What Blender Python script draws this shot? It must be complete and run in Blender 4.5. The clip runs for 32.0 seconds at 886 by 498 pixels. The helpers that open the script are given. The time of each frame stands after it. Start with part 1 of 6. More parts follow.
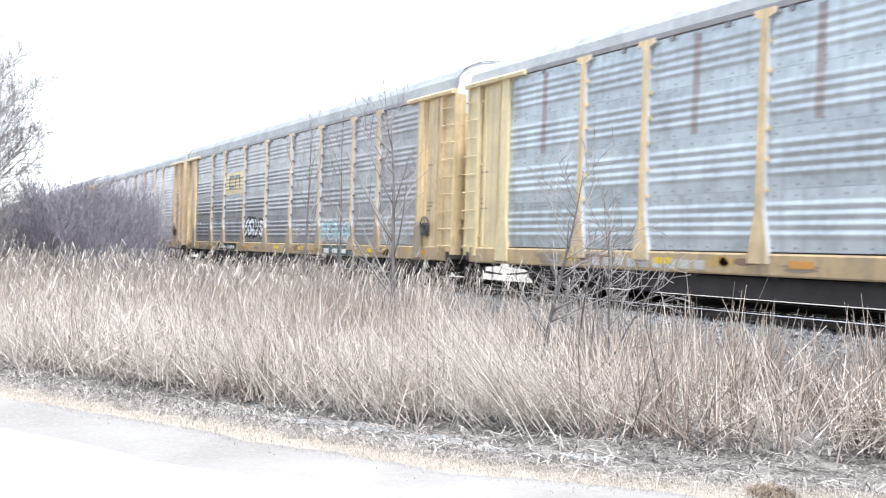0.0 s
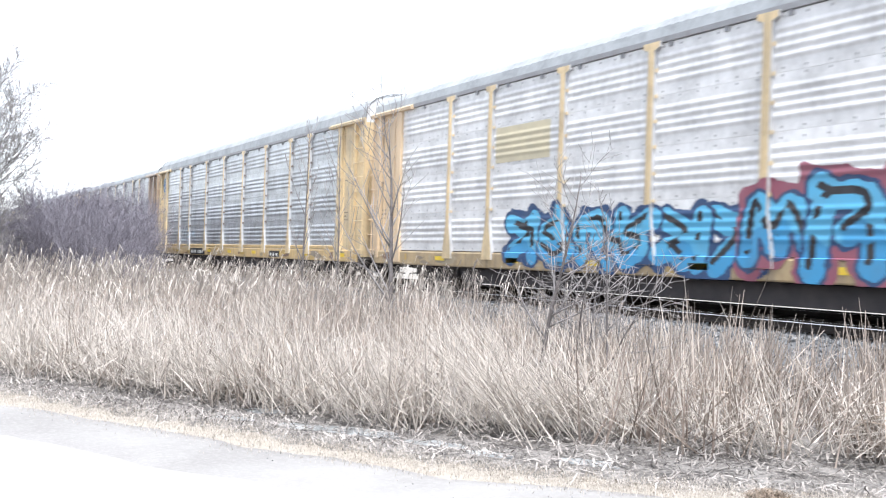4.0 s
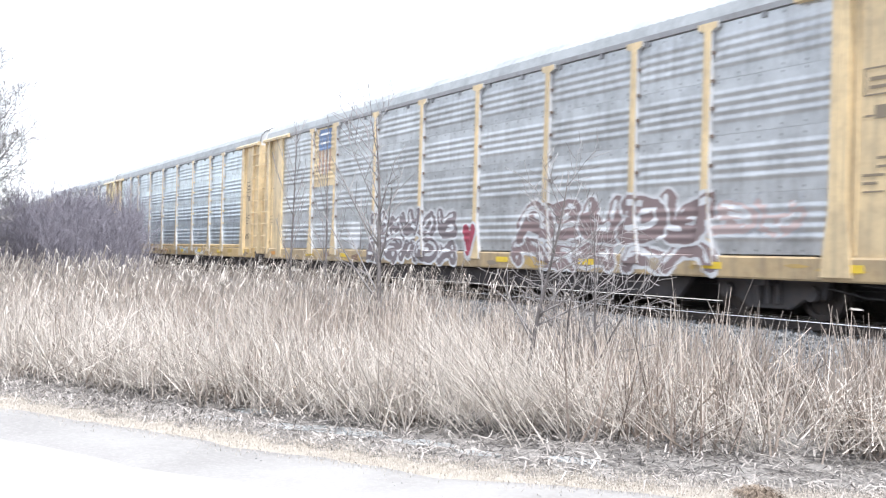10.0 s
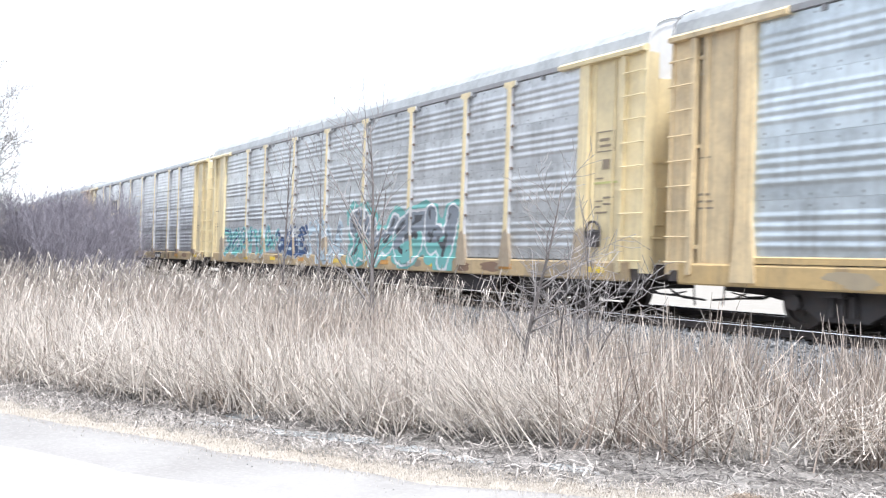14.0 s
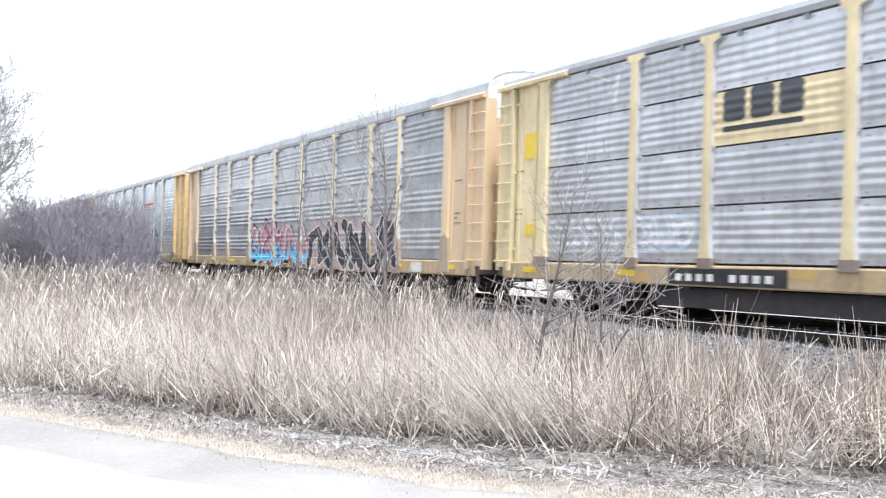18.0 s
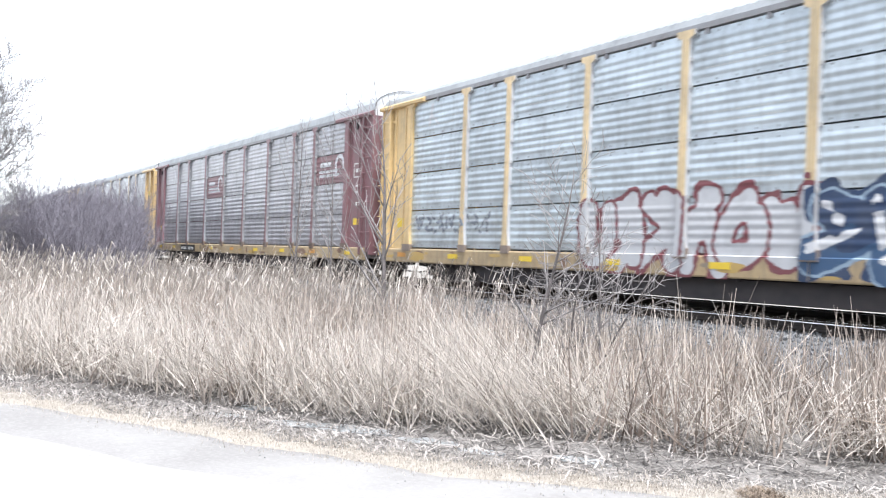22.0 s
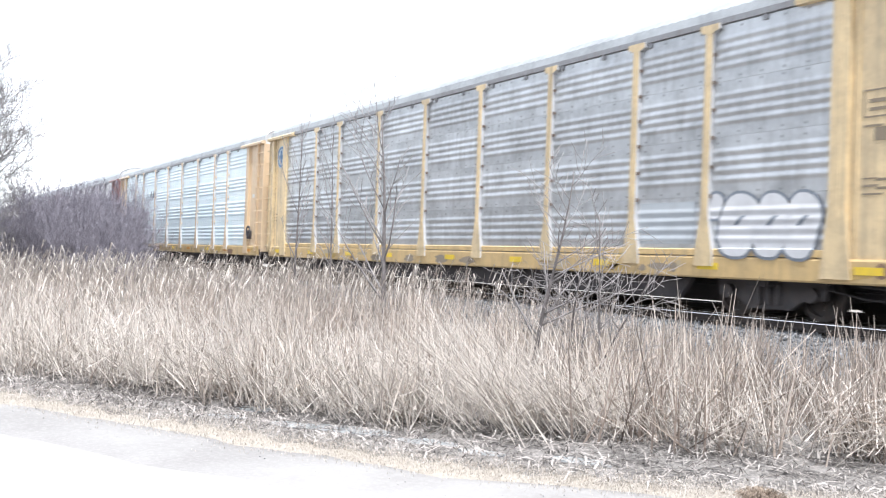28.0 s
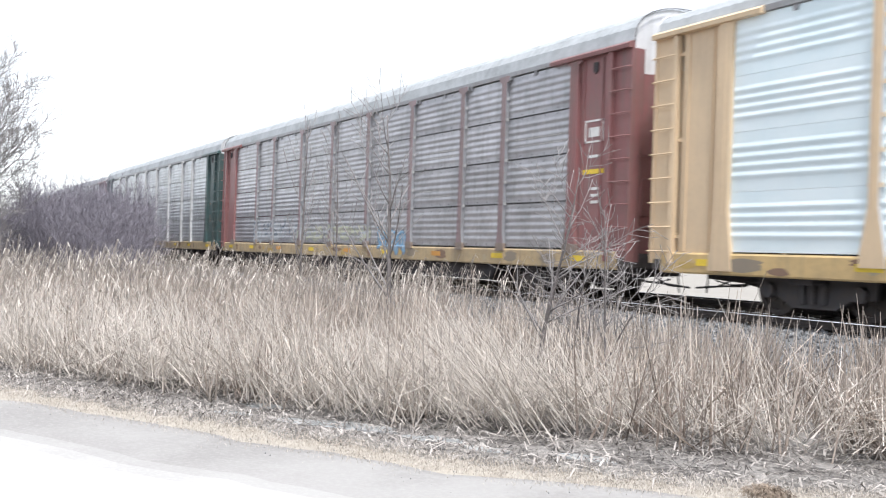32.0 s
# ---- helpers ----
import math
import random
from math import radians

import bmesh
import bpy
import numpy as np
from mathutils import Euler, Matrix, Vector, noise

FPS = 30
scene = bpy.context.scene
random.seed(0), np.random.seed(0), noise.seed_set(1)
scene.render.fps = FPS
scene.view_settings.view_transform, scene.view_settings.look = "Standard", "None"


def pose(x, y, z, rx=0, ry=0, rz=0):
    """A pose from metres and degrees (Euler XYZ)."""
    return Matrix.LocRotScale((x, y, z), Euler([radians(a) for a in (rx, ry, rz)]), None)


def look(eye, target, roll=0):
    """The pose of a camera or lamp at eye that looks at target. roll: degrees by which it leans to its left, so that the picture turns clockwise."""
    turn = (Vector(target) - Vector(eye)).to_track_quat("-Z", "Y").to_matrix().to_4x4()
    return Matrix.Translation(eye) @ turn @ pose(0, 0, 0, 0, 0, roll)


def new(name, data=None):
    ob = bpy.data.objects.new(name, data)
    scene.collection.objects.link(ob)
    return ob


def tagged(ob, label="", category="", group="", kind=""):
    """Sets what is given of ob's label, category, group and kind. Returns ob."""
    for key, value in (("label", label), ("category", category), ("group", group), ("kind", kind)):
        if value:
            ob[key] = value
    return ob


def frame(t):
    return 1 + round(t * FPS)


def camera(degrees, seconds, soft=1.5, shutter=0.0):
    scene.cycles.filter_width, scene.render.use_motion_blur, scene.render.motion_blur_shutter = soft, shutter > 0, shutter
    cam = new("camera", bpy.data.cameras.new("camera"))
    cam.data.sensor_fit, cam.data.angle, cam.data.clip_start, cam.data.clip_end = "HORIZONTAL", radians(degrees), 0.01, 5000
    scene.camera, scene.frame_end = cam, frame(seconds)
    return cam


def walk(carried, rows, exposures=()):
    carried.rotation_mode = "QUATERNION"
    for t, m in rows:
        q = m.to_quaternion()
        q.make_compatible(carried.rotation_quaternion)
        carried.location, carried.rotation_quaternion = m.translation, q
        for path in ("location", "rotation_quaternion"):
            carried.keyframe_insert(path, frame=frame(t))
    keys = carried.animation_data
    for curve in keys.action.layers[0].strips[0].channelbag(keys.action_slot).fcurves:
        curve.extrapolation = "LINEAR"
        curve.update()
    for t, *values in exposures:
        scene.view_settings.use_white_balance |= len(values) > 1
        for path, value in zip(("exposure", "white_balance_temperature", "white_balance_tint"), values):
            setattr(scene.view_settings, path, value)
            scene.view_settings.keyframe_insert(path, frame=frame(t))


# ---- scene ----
FOV = 50.97
cam = camera(FOV, 32.0, soft=1.2, shutter=0.22)
EYE = (0.0, 0.0, 0.861)
# the turn of the hand-held camera, (seconds, rx, ry, rz)
TURNS = [
    (0, 90.24, -1.96, 60.05), (0.5, 90.19, -1.86, 60.21), (1, 90.24, -1.87, 60.18), (1.5, 90.24, -1.89, 60.05), (2, 90.45, -1.96, 60.06),
    (2.5, 90.50, -1.91, 60.05), (3, 90.45, -1.81, 59.97), (3.5, 90.55, -1.83, 59.90), (5.5, 90.59, -1.91, 60.00), (6, 90.67, -1.95, 59.95),
    (6.5, 90.58, -1.95, 59.88), (7, 90.26, -1.90, 59.73), (7.5, 90.00, -1.98, 59.60), (8, 89.97, -2.00, 59.54), (8.5, 90.11, -1.82, 59.48),
    (9, 90.06, -1.59, 59.25), (9.5, 90.31, -1.57, 59.14), (10, 90.53, -1.61, 59.19), (10.5, 90.85, -1.83, 59.26), (11, 91.18, -1.87, 59.43),
    (11.5, 91.26, -1.74, 59.36), (12, 91.38, -1.64, 59.25), (12.5, 91.38, -1.78, 59.11), (13, 91.29, -1.79, 58.98), (13.5, 91.12, -1.86, 58.82),
    (14, 90.94, -2.01, 58.77), (14.5, 90.78, -2.16, 58.69), (16.5, 90.23, -1.83, 59.08), (17, 90.42, -1.97, 59.43), (17.5, 90.83, -1.95, 59.60),
    (18, 91.09, -1.84, 59.57), (18.5, 91.13, -1.81, 59.47), (19, 91.05, -1.79, 59.47), (19.5, 90.88, -1.83, 59.47), (20, 90.74, -1.80, 59.62),
    (20.5, 90.73, -1.88, 59.70), (21, 90.69, -1.89, 59.73), (21.5, 90.54, -1.92, 59.57), (22, 90.43, -2.02, 59.49), (22.5, 90.44, -2.04, 59.45),
    (23, 90.56, -2.10, 59.50), (23.5, 90.60, -2.19, 59.55), (24, 90.66, -2.04, 59.53), (24.5, 90.62, -2.00, 59.42), (25, 90.51, -2.15, 59.35),
    (25.5, 90.52, -2.03, 59.40), (27.5, 90.61, -2.02, 59.53), (28, 90.48, -1.98, 59.48), (28.5, 90.42, -1.97, 59.48), (29, 90.53, -1.96, 59.56),
    (29.5, 90.57, -2.07, 59.71), (30, 90.38, -2.12, 59.62), (30.5, 90.29, -2.05, 59.57), (31, 90.32, -2.01, 59.62), (31.5, 90.31, -2.01, 59.72),
    (32, 90.28, -1.99, 59.81),
]
walk(cam, [(t, pose(*EYE, a, b, c)) for t, a, b, c in TURNS], exposures=[(0, 1.13, 6150, 10), (28.5, 1.13, 6200, 10), (32, 0.84, 6300, 10)])

# ---- light: a bright, thinly clouded sky ----
world = bpy.data.worlds.new("world")
scene.world = world
world.use_nodes = True
wn, wl = world.node_tree.nodes, world.node_tree.links
wn.clear()
sky = wn.new("ShaderNodeTexSky")
sky.sky_type = "NISHITA"
sky.sun_disc = False
sky.sun_elevation = radians(71)
sky.sun_rotation = radians(130)
sky.air_density = 1.0
sky.dust_density = 0.4
sky.ozone_density = 1.0
hsv = wn.new("ShaderNodeHueSaturation")
hsv.inputs["Saturation"].default_value = 0.22
wbg = wn.new("ShaderNodeBackground")
wbg.inputs["Strength"].default_value = 0.15
wout = wn.new("ShaderNodeOutputWorld")
wl.new(sky.outputs[0], hsv.inputs["Color"])
wl.new(hsv.outputs[0], wbg.inputs["Color"])
wl.new(wbg.outputs[0], wout.inputs["Surface"])
sun_data = bpy.data.lights.new("sun", "SUN")
sun_data.energy = 3.0
sun_data.angle = radians(8)
sun_data.color = (1.0, 0.97, 0.94)
sun = new("sun", sun_data)
sun.matrix_world = look((-1.0, 4.2, 32), (-12, 8, 0))

# ---- materials ----


def material(name, color, rough=0.7, metal=0.0, second=None, scale=3.0, amount=0.5, bump=0.0, bump_scale=40.0,
             fine=None, streak=None, rand=0.0, island=0.0, stretch=(1, 1, 1), spec=0.5, dots=False):
    """A procedural surface: base colour, broad stains in a second colour, fine grain, vertical streaks, tone per piece."""
    m = bpy.data.materials.new(name)
    m.use_nodes = True
    n, l = m.node_tree.nodes, m.node_tree.links
    bsdf = n["Principled BSDF"]
    bsdf.inputs["Roughness"].default_value = rough
    bsdf.inputs["Metallic"].default_value = metal
    bsdf.inputs["Specular IOR Level"].default_value = spec
    co = n.new("ShaderNodeTexCoord")
    mp = n.new("ShaderNodeMapping")
    mp.inputs["Scale"].default_value = stretch
    l.new(co.outputs["Object"], mp.inputs["Vector"])
    info = n.new("ShaderNodeObjectInfo")
    shift = n.new("ShaderNodeVectorMath")
    shift.operation = "MULTIPLY_ADD"
    l.new(info.outputs["Random"], shift.inputs[0])
    shift.inputs[1].default_value = (37.0, 11.0, 23.0)
    l.new(mp.outputs[0], shift.inputs[2])
    where = shift.outputs[0]

    def noise_node(sc, detail=5.0, rough_=0.6, vec=where):
        t = n.new("ShaderNodeTexNoise")
        t.inputs["Scale"].default_value = sc
        t.inputs["Detail"].default_value = detail
        t.inputs["Roughness"].default_value = rough_
        l.new(vec, t.inputs["Vector"])
        return t.outputs["Fac"]

    def mix(a, b, fac, lo=0.0, hi=1.0, x0=0.4, x1=0.65):
        r = n.new("ShaderNodeMapRange")
        r.inputs["From Min"].default_value, r.inputs["From Max"].default_value = x0, x1
        r.inputs["To Min"].default_value, r.inputs["To Max"].default_value = lo, hi
        l.new(fac, r.inputs["Value"])
        x = n.new("ShaderNodeMix")
        x.data_type = "RGBA"
        l.new(r.outputs[0], x.inputs["Factor"])
        for s, v in ((x.inputs["A"], a), (x.inputs["B"], b)):
            if isinstance(v, tuple):
                s.default_value = (*v, 1)
            else:
                l.new(v, s)
        return x.outputs["Result"]

    col = color
    if second:
        col = mix(col, second, noise_node(scale), 0, amount)
    if streak:
        mp2 = n.new("ShaderNodeMapping")
        mp2.inputs["Scale"].default_value = (7.0, 7.0, 0.25)
        l.new(where, mp2.inputs["Vector"])
        col = mix(col, streak[0], noise_node(1.0, 4.0, 0.6, mp2.outputs[0]), 0, streak[1], 0.5, 0.75)
    if fine:
        col = mix(col, fine[0], noise_node(fine[1]), 0, fine[2], 0.45, 0.7)
    if dots:
        # rows of small bolt heads on the flat edges of each sheet
        sep = n.new("ShaderNodeSeparateXYZ")
        l.new(co.outputs["Object"], sep.inputs[0])

        def calc(op, a, b=None):
            q = n.new("ShaderNodeMath")
            q.operation = op
            for s, v in zip(q.inputs, (a, b)):
                if v is None:
                    continue
                if isinstance(v, float):
                    s.default_value = v
                else:
                    l.new(v, s)
            return q.outputs[0]

        fx = calc("MULTIPLY", calc("ABSOLUTE", calc("SUBTRACT", calc("FRACT", calc("DIVIDE", sep.outputs["X"], 0.46)), 0.5)), 0.46)
        dz = calc("MINIMUM", calc("ABSOLUTE", calc("SUBTRACT", sep.outputs["Z"], 0.07)), calc("ABSOLUTE", calc("SUBTRACT", sep.outputs["Z"], 0.93)))
        far = calc("SQRT", calc("ADD", calc("MULTIPLY", fx, fx), calc("MULTIPLY", dz, dz)))
        col = mix(col, (0.14, 0.14, 0.15), far, 0.75, 0.0, 0.016, 0.026)
    src = None
    if rand:
        src, amt = info.outputs["Random"], rand
    if island:
        geo = n.new("ShaderNodeNewGeometry")
        src, amt = geo.outputs["Random Per Island"], island
    if src is not None:
        r = n.new("ShaderNodeMapRange")
        r.inputs["To Min"].default_value, r.inputs["To Max"].default_value = 1 - amt, 1 + amt
        l.new(src, r.inputs["Value"])
        h = n.new("ShaderNodeHueSaturation")
        l.new(r.outputs[0], h.inputs["Value"])
        if isinstance(col, tuple):
            h.inputs["Color"].default_value = (*col, 1)
        else:
            l.new(col, h.inputs["Color"])
        col = h.outputs[0]
    if isinstance(col, tuple):
        bsdf.inputs["Base Color"].default_value = (*col, 1)
    else:
        l.new(col, bsdf.inputs["Base Color"])
    if bump:
        b = n.new("ShaderNodeBump")
        b.inputs["Strength"].default_value = bump
        b.inputs["Distance"].default_value = 0.02
        l.new(noise_node(bump_scale), b.inputs["Height"])
        l.new(b.outputs[0], bsdf.inputs["Normal"])
    return m


GRIME = (0.16, 0.145, 0.13)
RUST = (0.20, 0.10, 0.06)


def paint(name, color, dirt=0.5):
    return material(name, color, 0.42, 0.0, GRIME, 1.6, dirt * 0.6, 0.08, 60, fine=(RUST, 9.0, dirt * 0.35),
                    streak=(GRIME, dirt), rand=0.06)


def sheet(name, color, dirt=0.3, metal=0.7, rough=0.36):
    color = tuple(min(0.82, 1.5 * c) for c in color)
    return material(name, color, rough, metal, (color[0] * 0.62, color[1] * 0.62, color[2] * 0.62), 1.3, 0.7, 0.06, 90,
                    fine=((color[0] * 1.25, color[1] * 1.25, color[2] * 1.25), 7.0, 0.35), streak=(GRIME, dirt), rand=0.08, dots=True)


M = {
    "yellow": paint("yellow_paint", (0.77, 0.61, 0.365)),
    "cream": paint("pale_yellow_paint", (0.79, 0.67, 0.41), 0.3),
    "gold": paint("bright_yellow_paint", (0.77, 0.56, 0.27), 0.35),
    "tan": paint("faded_tan_paint", (0.71, 0.545, 0.36), 0.16),
    "umber": paint("weathered_brown_tan_paint", (0.44, 0.335, 0.24), 0.45),
    "sill": paint("grimy_yellow_sill", (0.52, 0.395, 0.225), 0.6),
    "sill_bright": paint("ochre_yellow_sill", (0.66, 0.475, 0.225), 0.45),
    "brown": paint("brown_paint", (0.24, 0.125, 0.14), 0.4),
    "red": paint("red_brown_paint", (0.28, 0.125, 0.125), 0.5),
    "green": paint("dark_green_paint", (0.05, 0.10, 0.10), 0.4),
    "white": paint("white_paint", (0.78, 0.79, 0.80), 0.2),
    "silver_post": paint("grey_white_paint", (0.58, 0.58, 0.56), 0.35),
    "grey": sheet("weathered_galvanised_sheet", (0.405, 0.418, 0.428)),
    "dim": sheet("dim_galvanised_sheet", (0.335, 0.342, 0.35), 0.32),
    "blue_grey": sheet("blue_grey_sheet", (0.42, 0.465, 0.49), 0.3),
    "dull": sheet("dull_grey_sheet", (0.42, 0.43, 0.445), 0.32),
    "mauve": sheet("stained_grey_sheet", (0.355, 0.352, 0.365), 0.32),
    "mauve_post": paint("chalky_mauve_paint", (0.29, 0.215, 0.225), 0.5),
    "brown_post": paint("chalky_brown_paint", (0.26, 0.15, 0.165), 0.45),
    "post_side": paint("bare_galvanised_flange", (0.58, 0.585, 0.59), 0.35),
    "fascia": paint("dull_grey_fascia", (0.30, 0.31, 0.325), 0.4),
    "bright": sheet("bright_silver_sheet", (0.62, 0.68, 0.72), 0.15, 0.2, 0.4),
    "new": material("new_silver_sheet", (0.80, 0.895, 0.925), 0.35, 0.1, (0.66, 0.80, 0.85), 0.7, 0.6, 0.04, 60, rand=0.05),
    "roof": sheet("roof_sheet", (0.27, 0.285, 0.295), 0.1, 0.2, 0.6),
    "dusty": material("dusty_brown_steel", (0.14, 0.125, 0.12), 0.85, 0.1, (0.08, 0.07, 0.066), 3.0, 0.7, 0.15, 50),
    "clip": paint("rusty_clip", (0.16, 0.115, 0.09), 0.6),
    "clip_pale": paint("gap_light_clip", (0.50, 0.50, 0.50), 0.3),
    "brown_foot": paint("rust_stained_foot", (0.27, 0.215, 0.18), 0.5),
    "tan_foot": paint("soot_stained_foot", (0.43, 0.35, 0.25), 0.5),
    "reflection_belt": material("unseen_reflection_belt", (0.11, 0.10, 0.10), 0.95, 0.0, (0.17, 0.155, 0.15), 0.25, 0.8, 0.6, 1.5),
    "dark": material("dark_underframe", (0.058, 0.054, 0.058), 0.85, 0.1, (0.085, 0.076, 0.075), 3.0, 0.7, 0.2, 40),
    "steel": material("dusty_steel", (0.085, 0.082, 0.087), 0.6, 0.3, (0.12, 0.10, 0.09), 6.0, 0.5, 0.1, 60),
    "wheel": material("worn_wheel_steel", (0.07, 0.065, 0.064), 0.5, 0.5, (0.10, 0.078, 0.065), 8.0, 0.6, 0.1, 60),
    "tread": material("polished_wheel_tread", (0.6, 0.6, 0.6), 0.25, 1.0, (0.4, 0.38, 0.36), 20.0, 0.5),
    "black": material("black_paint", (0.02, 0.02, 0.022), 0.6, 0.0, (0.06, 0.055, 0.05), 3.0, 0.6),
    "mark_white": material("white_marking", (0.75, 0.75, 0.73), 0.7, 0.0, (0.5, 0.5, 0.48), 8.0, 0.5),
    "mark_yellow": material("reflective_yellow", (0.80, 0.58, 0.05), 0.5, 0.0, (0.6, 0.42, 0.08), 8.0, 0.4),
    "mark_orange": material("orange_marking", (0.62, 0.30, 0.07), 0.6, 0.0, (0.5, 0.3, 0.12), 8.0, 0.4),
    "rail_head": material("polished_rail_head", (0.93, 0.93, 0.94), 0.2, 0.9, (0.75, 0.75, 0.75), 4.0, 0.4, stretch=(0.2, 3, 3)),
    "rail": material("rusty_rail", (0.085, 0.076, 0.073), 0.8, 0.2, (0.12, 0.098, 0.085), 5.0, 0.6, 0.2, 60),
    "tie": material("weathered_tie_timber", (0.07, 0.06, 0.052), 0.9, 0.0, (0.12, 0.105, 0.09), 5.0, 0.7, 0.5, 30, rand=0.25, stretch=(3, 0.4, 3)),
    "stone": material("ballast_stone", (0.20, 0.205, 0.21), 0.9, 0.0, (0.13, 0.13, 0.133), 15.0, 0.6, 0.2, 50, island=0.4),
    "ballast": material("ballast_bed", (0.10, 0.10, 0.103), 0.95, 0.0, (0.19, 0.19, 0.19), 14.0, 0.9, 1.0, 22),
    "reed": material("dry_reed_straw", (0.385, 0.328, 0.285), 0.8, 0.0, (0.62, 0.56, 0.50), 0.9, 0.9, island=0.42, fine=((0.22, 0.17, 0.14), 1.6, 0.65)),
    "reed_brown": material("brown_reed_straw", (0.26, 0.212, 0.178), 0.8, 0.0, (0.48, 0.42, 0.37), 0.9, 0.8, island=0.42, fine=((0.17, 0.13, 0.11), 1.6, 0.6)),
    "reed_tan": material("tan_reed_leaf", (0.50, 0.43, 0.36), 0.8, 0.0, (0.33, 0.265, 0.215), 0.8, 0.8, island=0.4),
    "plume": material("pale_reed_plume", (0.57, 0.52, 0.47), 0.9, 0.0, (0.44, 0.395, 0.35), 6.0, 0.5, island=0.2),
    "litter": material("fallen_reed_litter", (0.39, 0.36, 0.335), 0.85, 0.0, (0.20, 0.18, 0.168), 1.6, 0.8, island=0.6),
    "verge": material("dry_verge_grass", (0.46, 0.42, 0.375), 0.9, 0.0, (0.40, 0.355, 0.30), 3.0, 0.6, island=0.35),
    "ground": material("damp_ground_with_litter", (0.09, 0.082, 0.078), 0.95, 0.0, (0.30, 0.285, 0.27), 3.2, 0.8, 0.8, 18, fine=((0.5, 0.47, 0.43), 30.0, 0.6)),
    "straw_soil": material("straw_covered_soil", (0.42, 0.385, 0.335), 0.95, 0.0, (0.31, 0.275, 0.235), 5.0, 0.6, 0.8, 25, fine=((0.52, 0.46, 0.38), 40.0, 0.6)),
    "far_field": material("bleached_field", (0.31, 0.29, 0.262), 0.95, 0.0, (0.25, 0.232, 0.205), 0.8, 0.7, 0.5, 12, fine=((0.36, 0.34, 0.31), 20.0, 0.5)),
    "road": material("pale_gravel_road", (0.325, 0.315, 0.305), 0.95, 0.0, (0.25, 0.24, 0.232), 0.7, 0.85, 0.2, 45, fine=((0.40, 0.39, 0.375), 28.0, 0.4)),
    "road_worn": material("half_worn_gravel", (0.365, 0.355, 0.345), 0.95, 0.0, (0.29, 0.28, 0.272), 0.7, 0.8, 0.2, 45, fine=((0.44, 0.43, 0.415), 28.0, 0.4)),
    "road_pale": material("nearly_bleached_gravel", (0.415, 0.405, 0.395), 0.95, 0.0, (0.335, 0.325, 0.316), 0.7, 0.75, 0.2, 45, fine=((0.485, 0.475, 0.458), 28.0, 0.4)),
    "road_track": material("bleached_wheel_path", (0.47, 0.46, 0.45), 0.95, 0.0, (0.38, 0.37, 0.36), 0.7, 0.7, 0.15, 45, fine=((0.53, 0.52, 0.50), 28.0, 0.4)),
    "bark": material("grey_sapling_bark", (0.21, 0.19, 0.185), 0.9, 0.0, (0.11, 0.10, 0.095), 12.0, 0.7, 0.3, 60),
    "twig": material("pale_twig_bark", (0.32, 0.30, 0.295), 0.9, 0.0, (0.22, 0.205, 0.20), 8.0, 0.6),
    "thicket": material("mauve_grey_twigs", (0.20, 0.185, 0.215), 0.9, 0.0, (0.33, 0.31, 0.345), 0.8, 0.7, island=0.4),
    "ice": material("thin_ditch_ice", (0.42, 0.44, 0.45), 0.3, 0.0, (0.26, 0.27, 0.27), 9.0, 0.8, 0.1, 30),
    "clod": material("brown_grass_clod", (0.22, 0.17, 0.13), 0.95, 0.0, (0.36, 0.295, 0.23), 14.0, 0.7, 0.8, 40, island=0.4),
}
GRAF = {}


def spray(name, color):
    if name not in GRAF:
        GRAF[name] = material("spray_" + name, color, 0.65, 0.0, (color[0] * 0.7 + 0.05, color[1] * 0.7 + 0.05, color[2] * 0.7 + 0.05), 2.5, 0.6)
    return GRAF[name]


# ---- mesh helpers ----


def mesh_of(name, verts, faces, mats=(), index=None, smooth=False):
    me = bpy.data.meshes.new(name)
    me.from_pydata([tuple(v) for v in verts], [], faces)
    for m in mats:
        me.materials.append(m)
    if index is not None:
        me.polygons.foreach_set("material_index", index)
    if smooth:
        me.polygons.foreach_set("use_smooth", [True] * len(me.polygons))
    me.update()
    return me


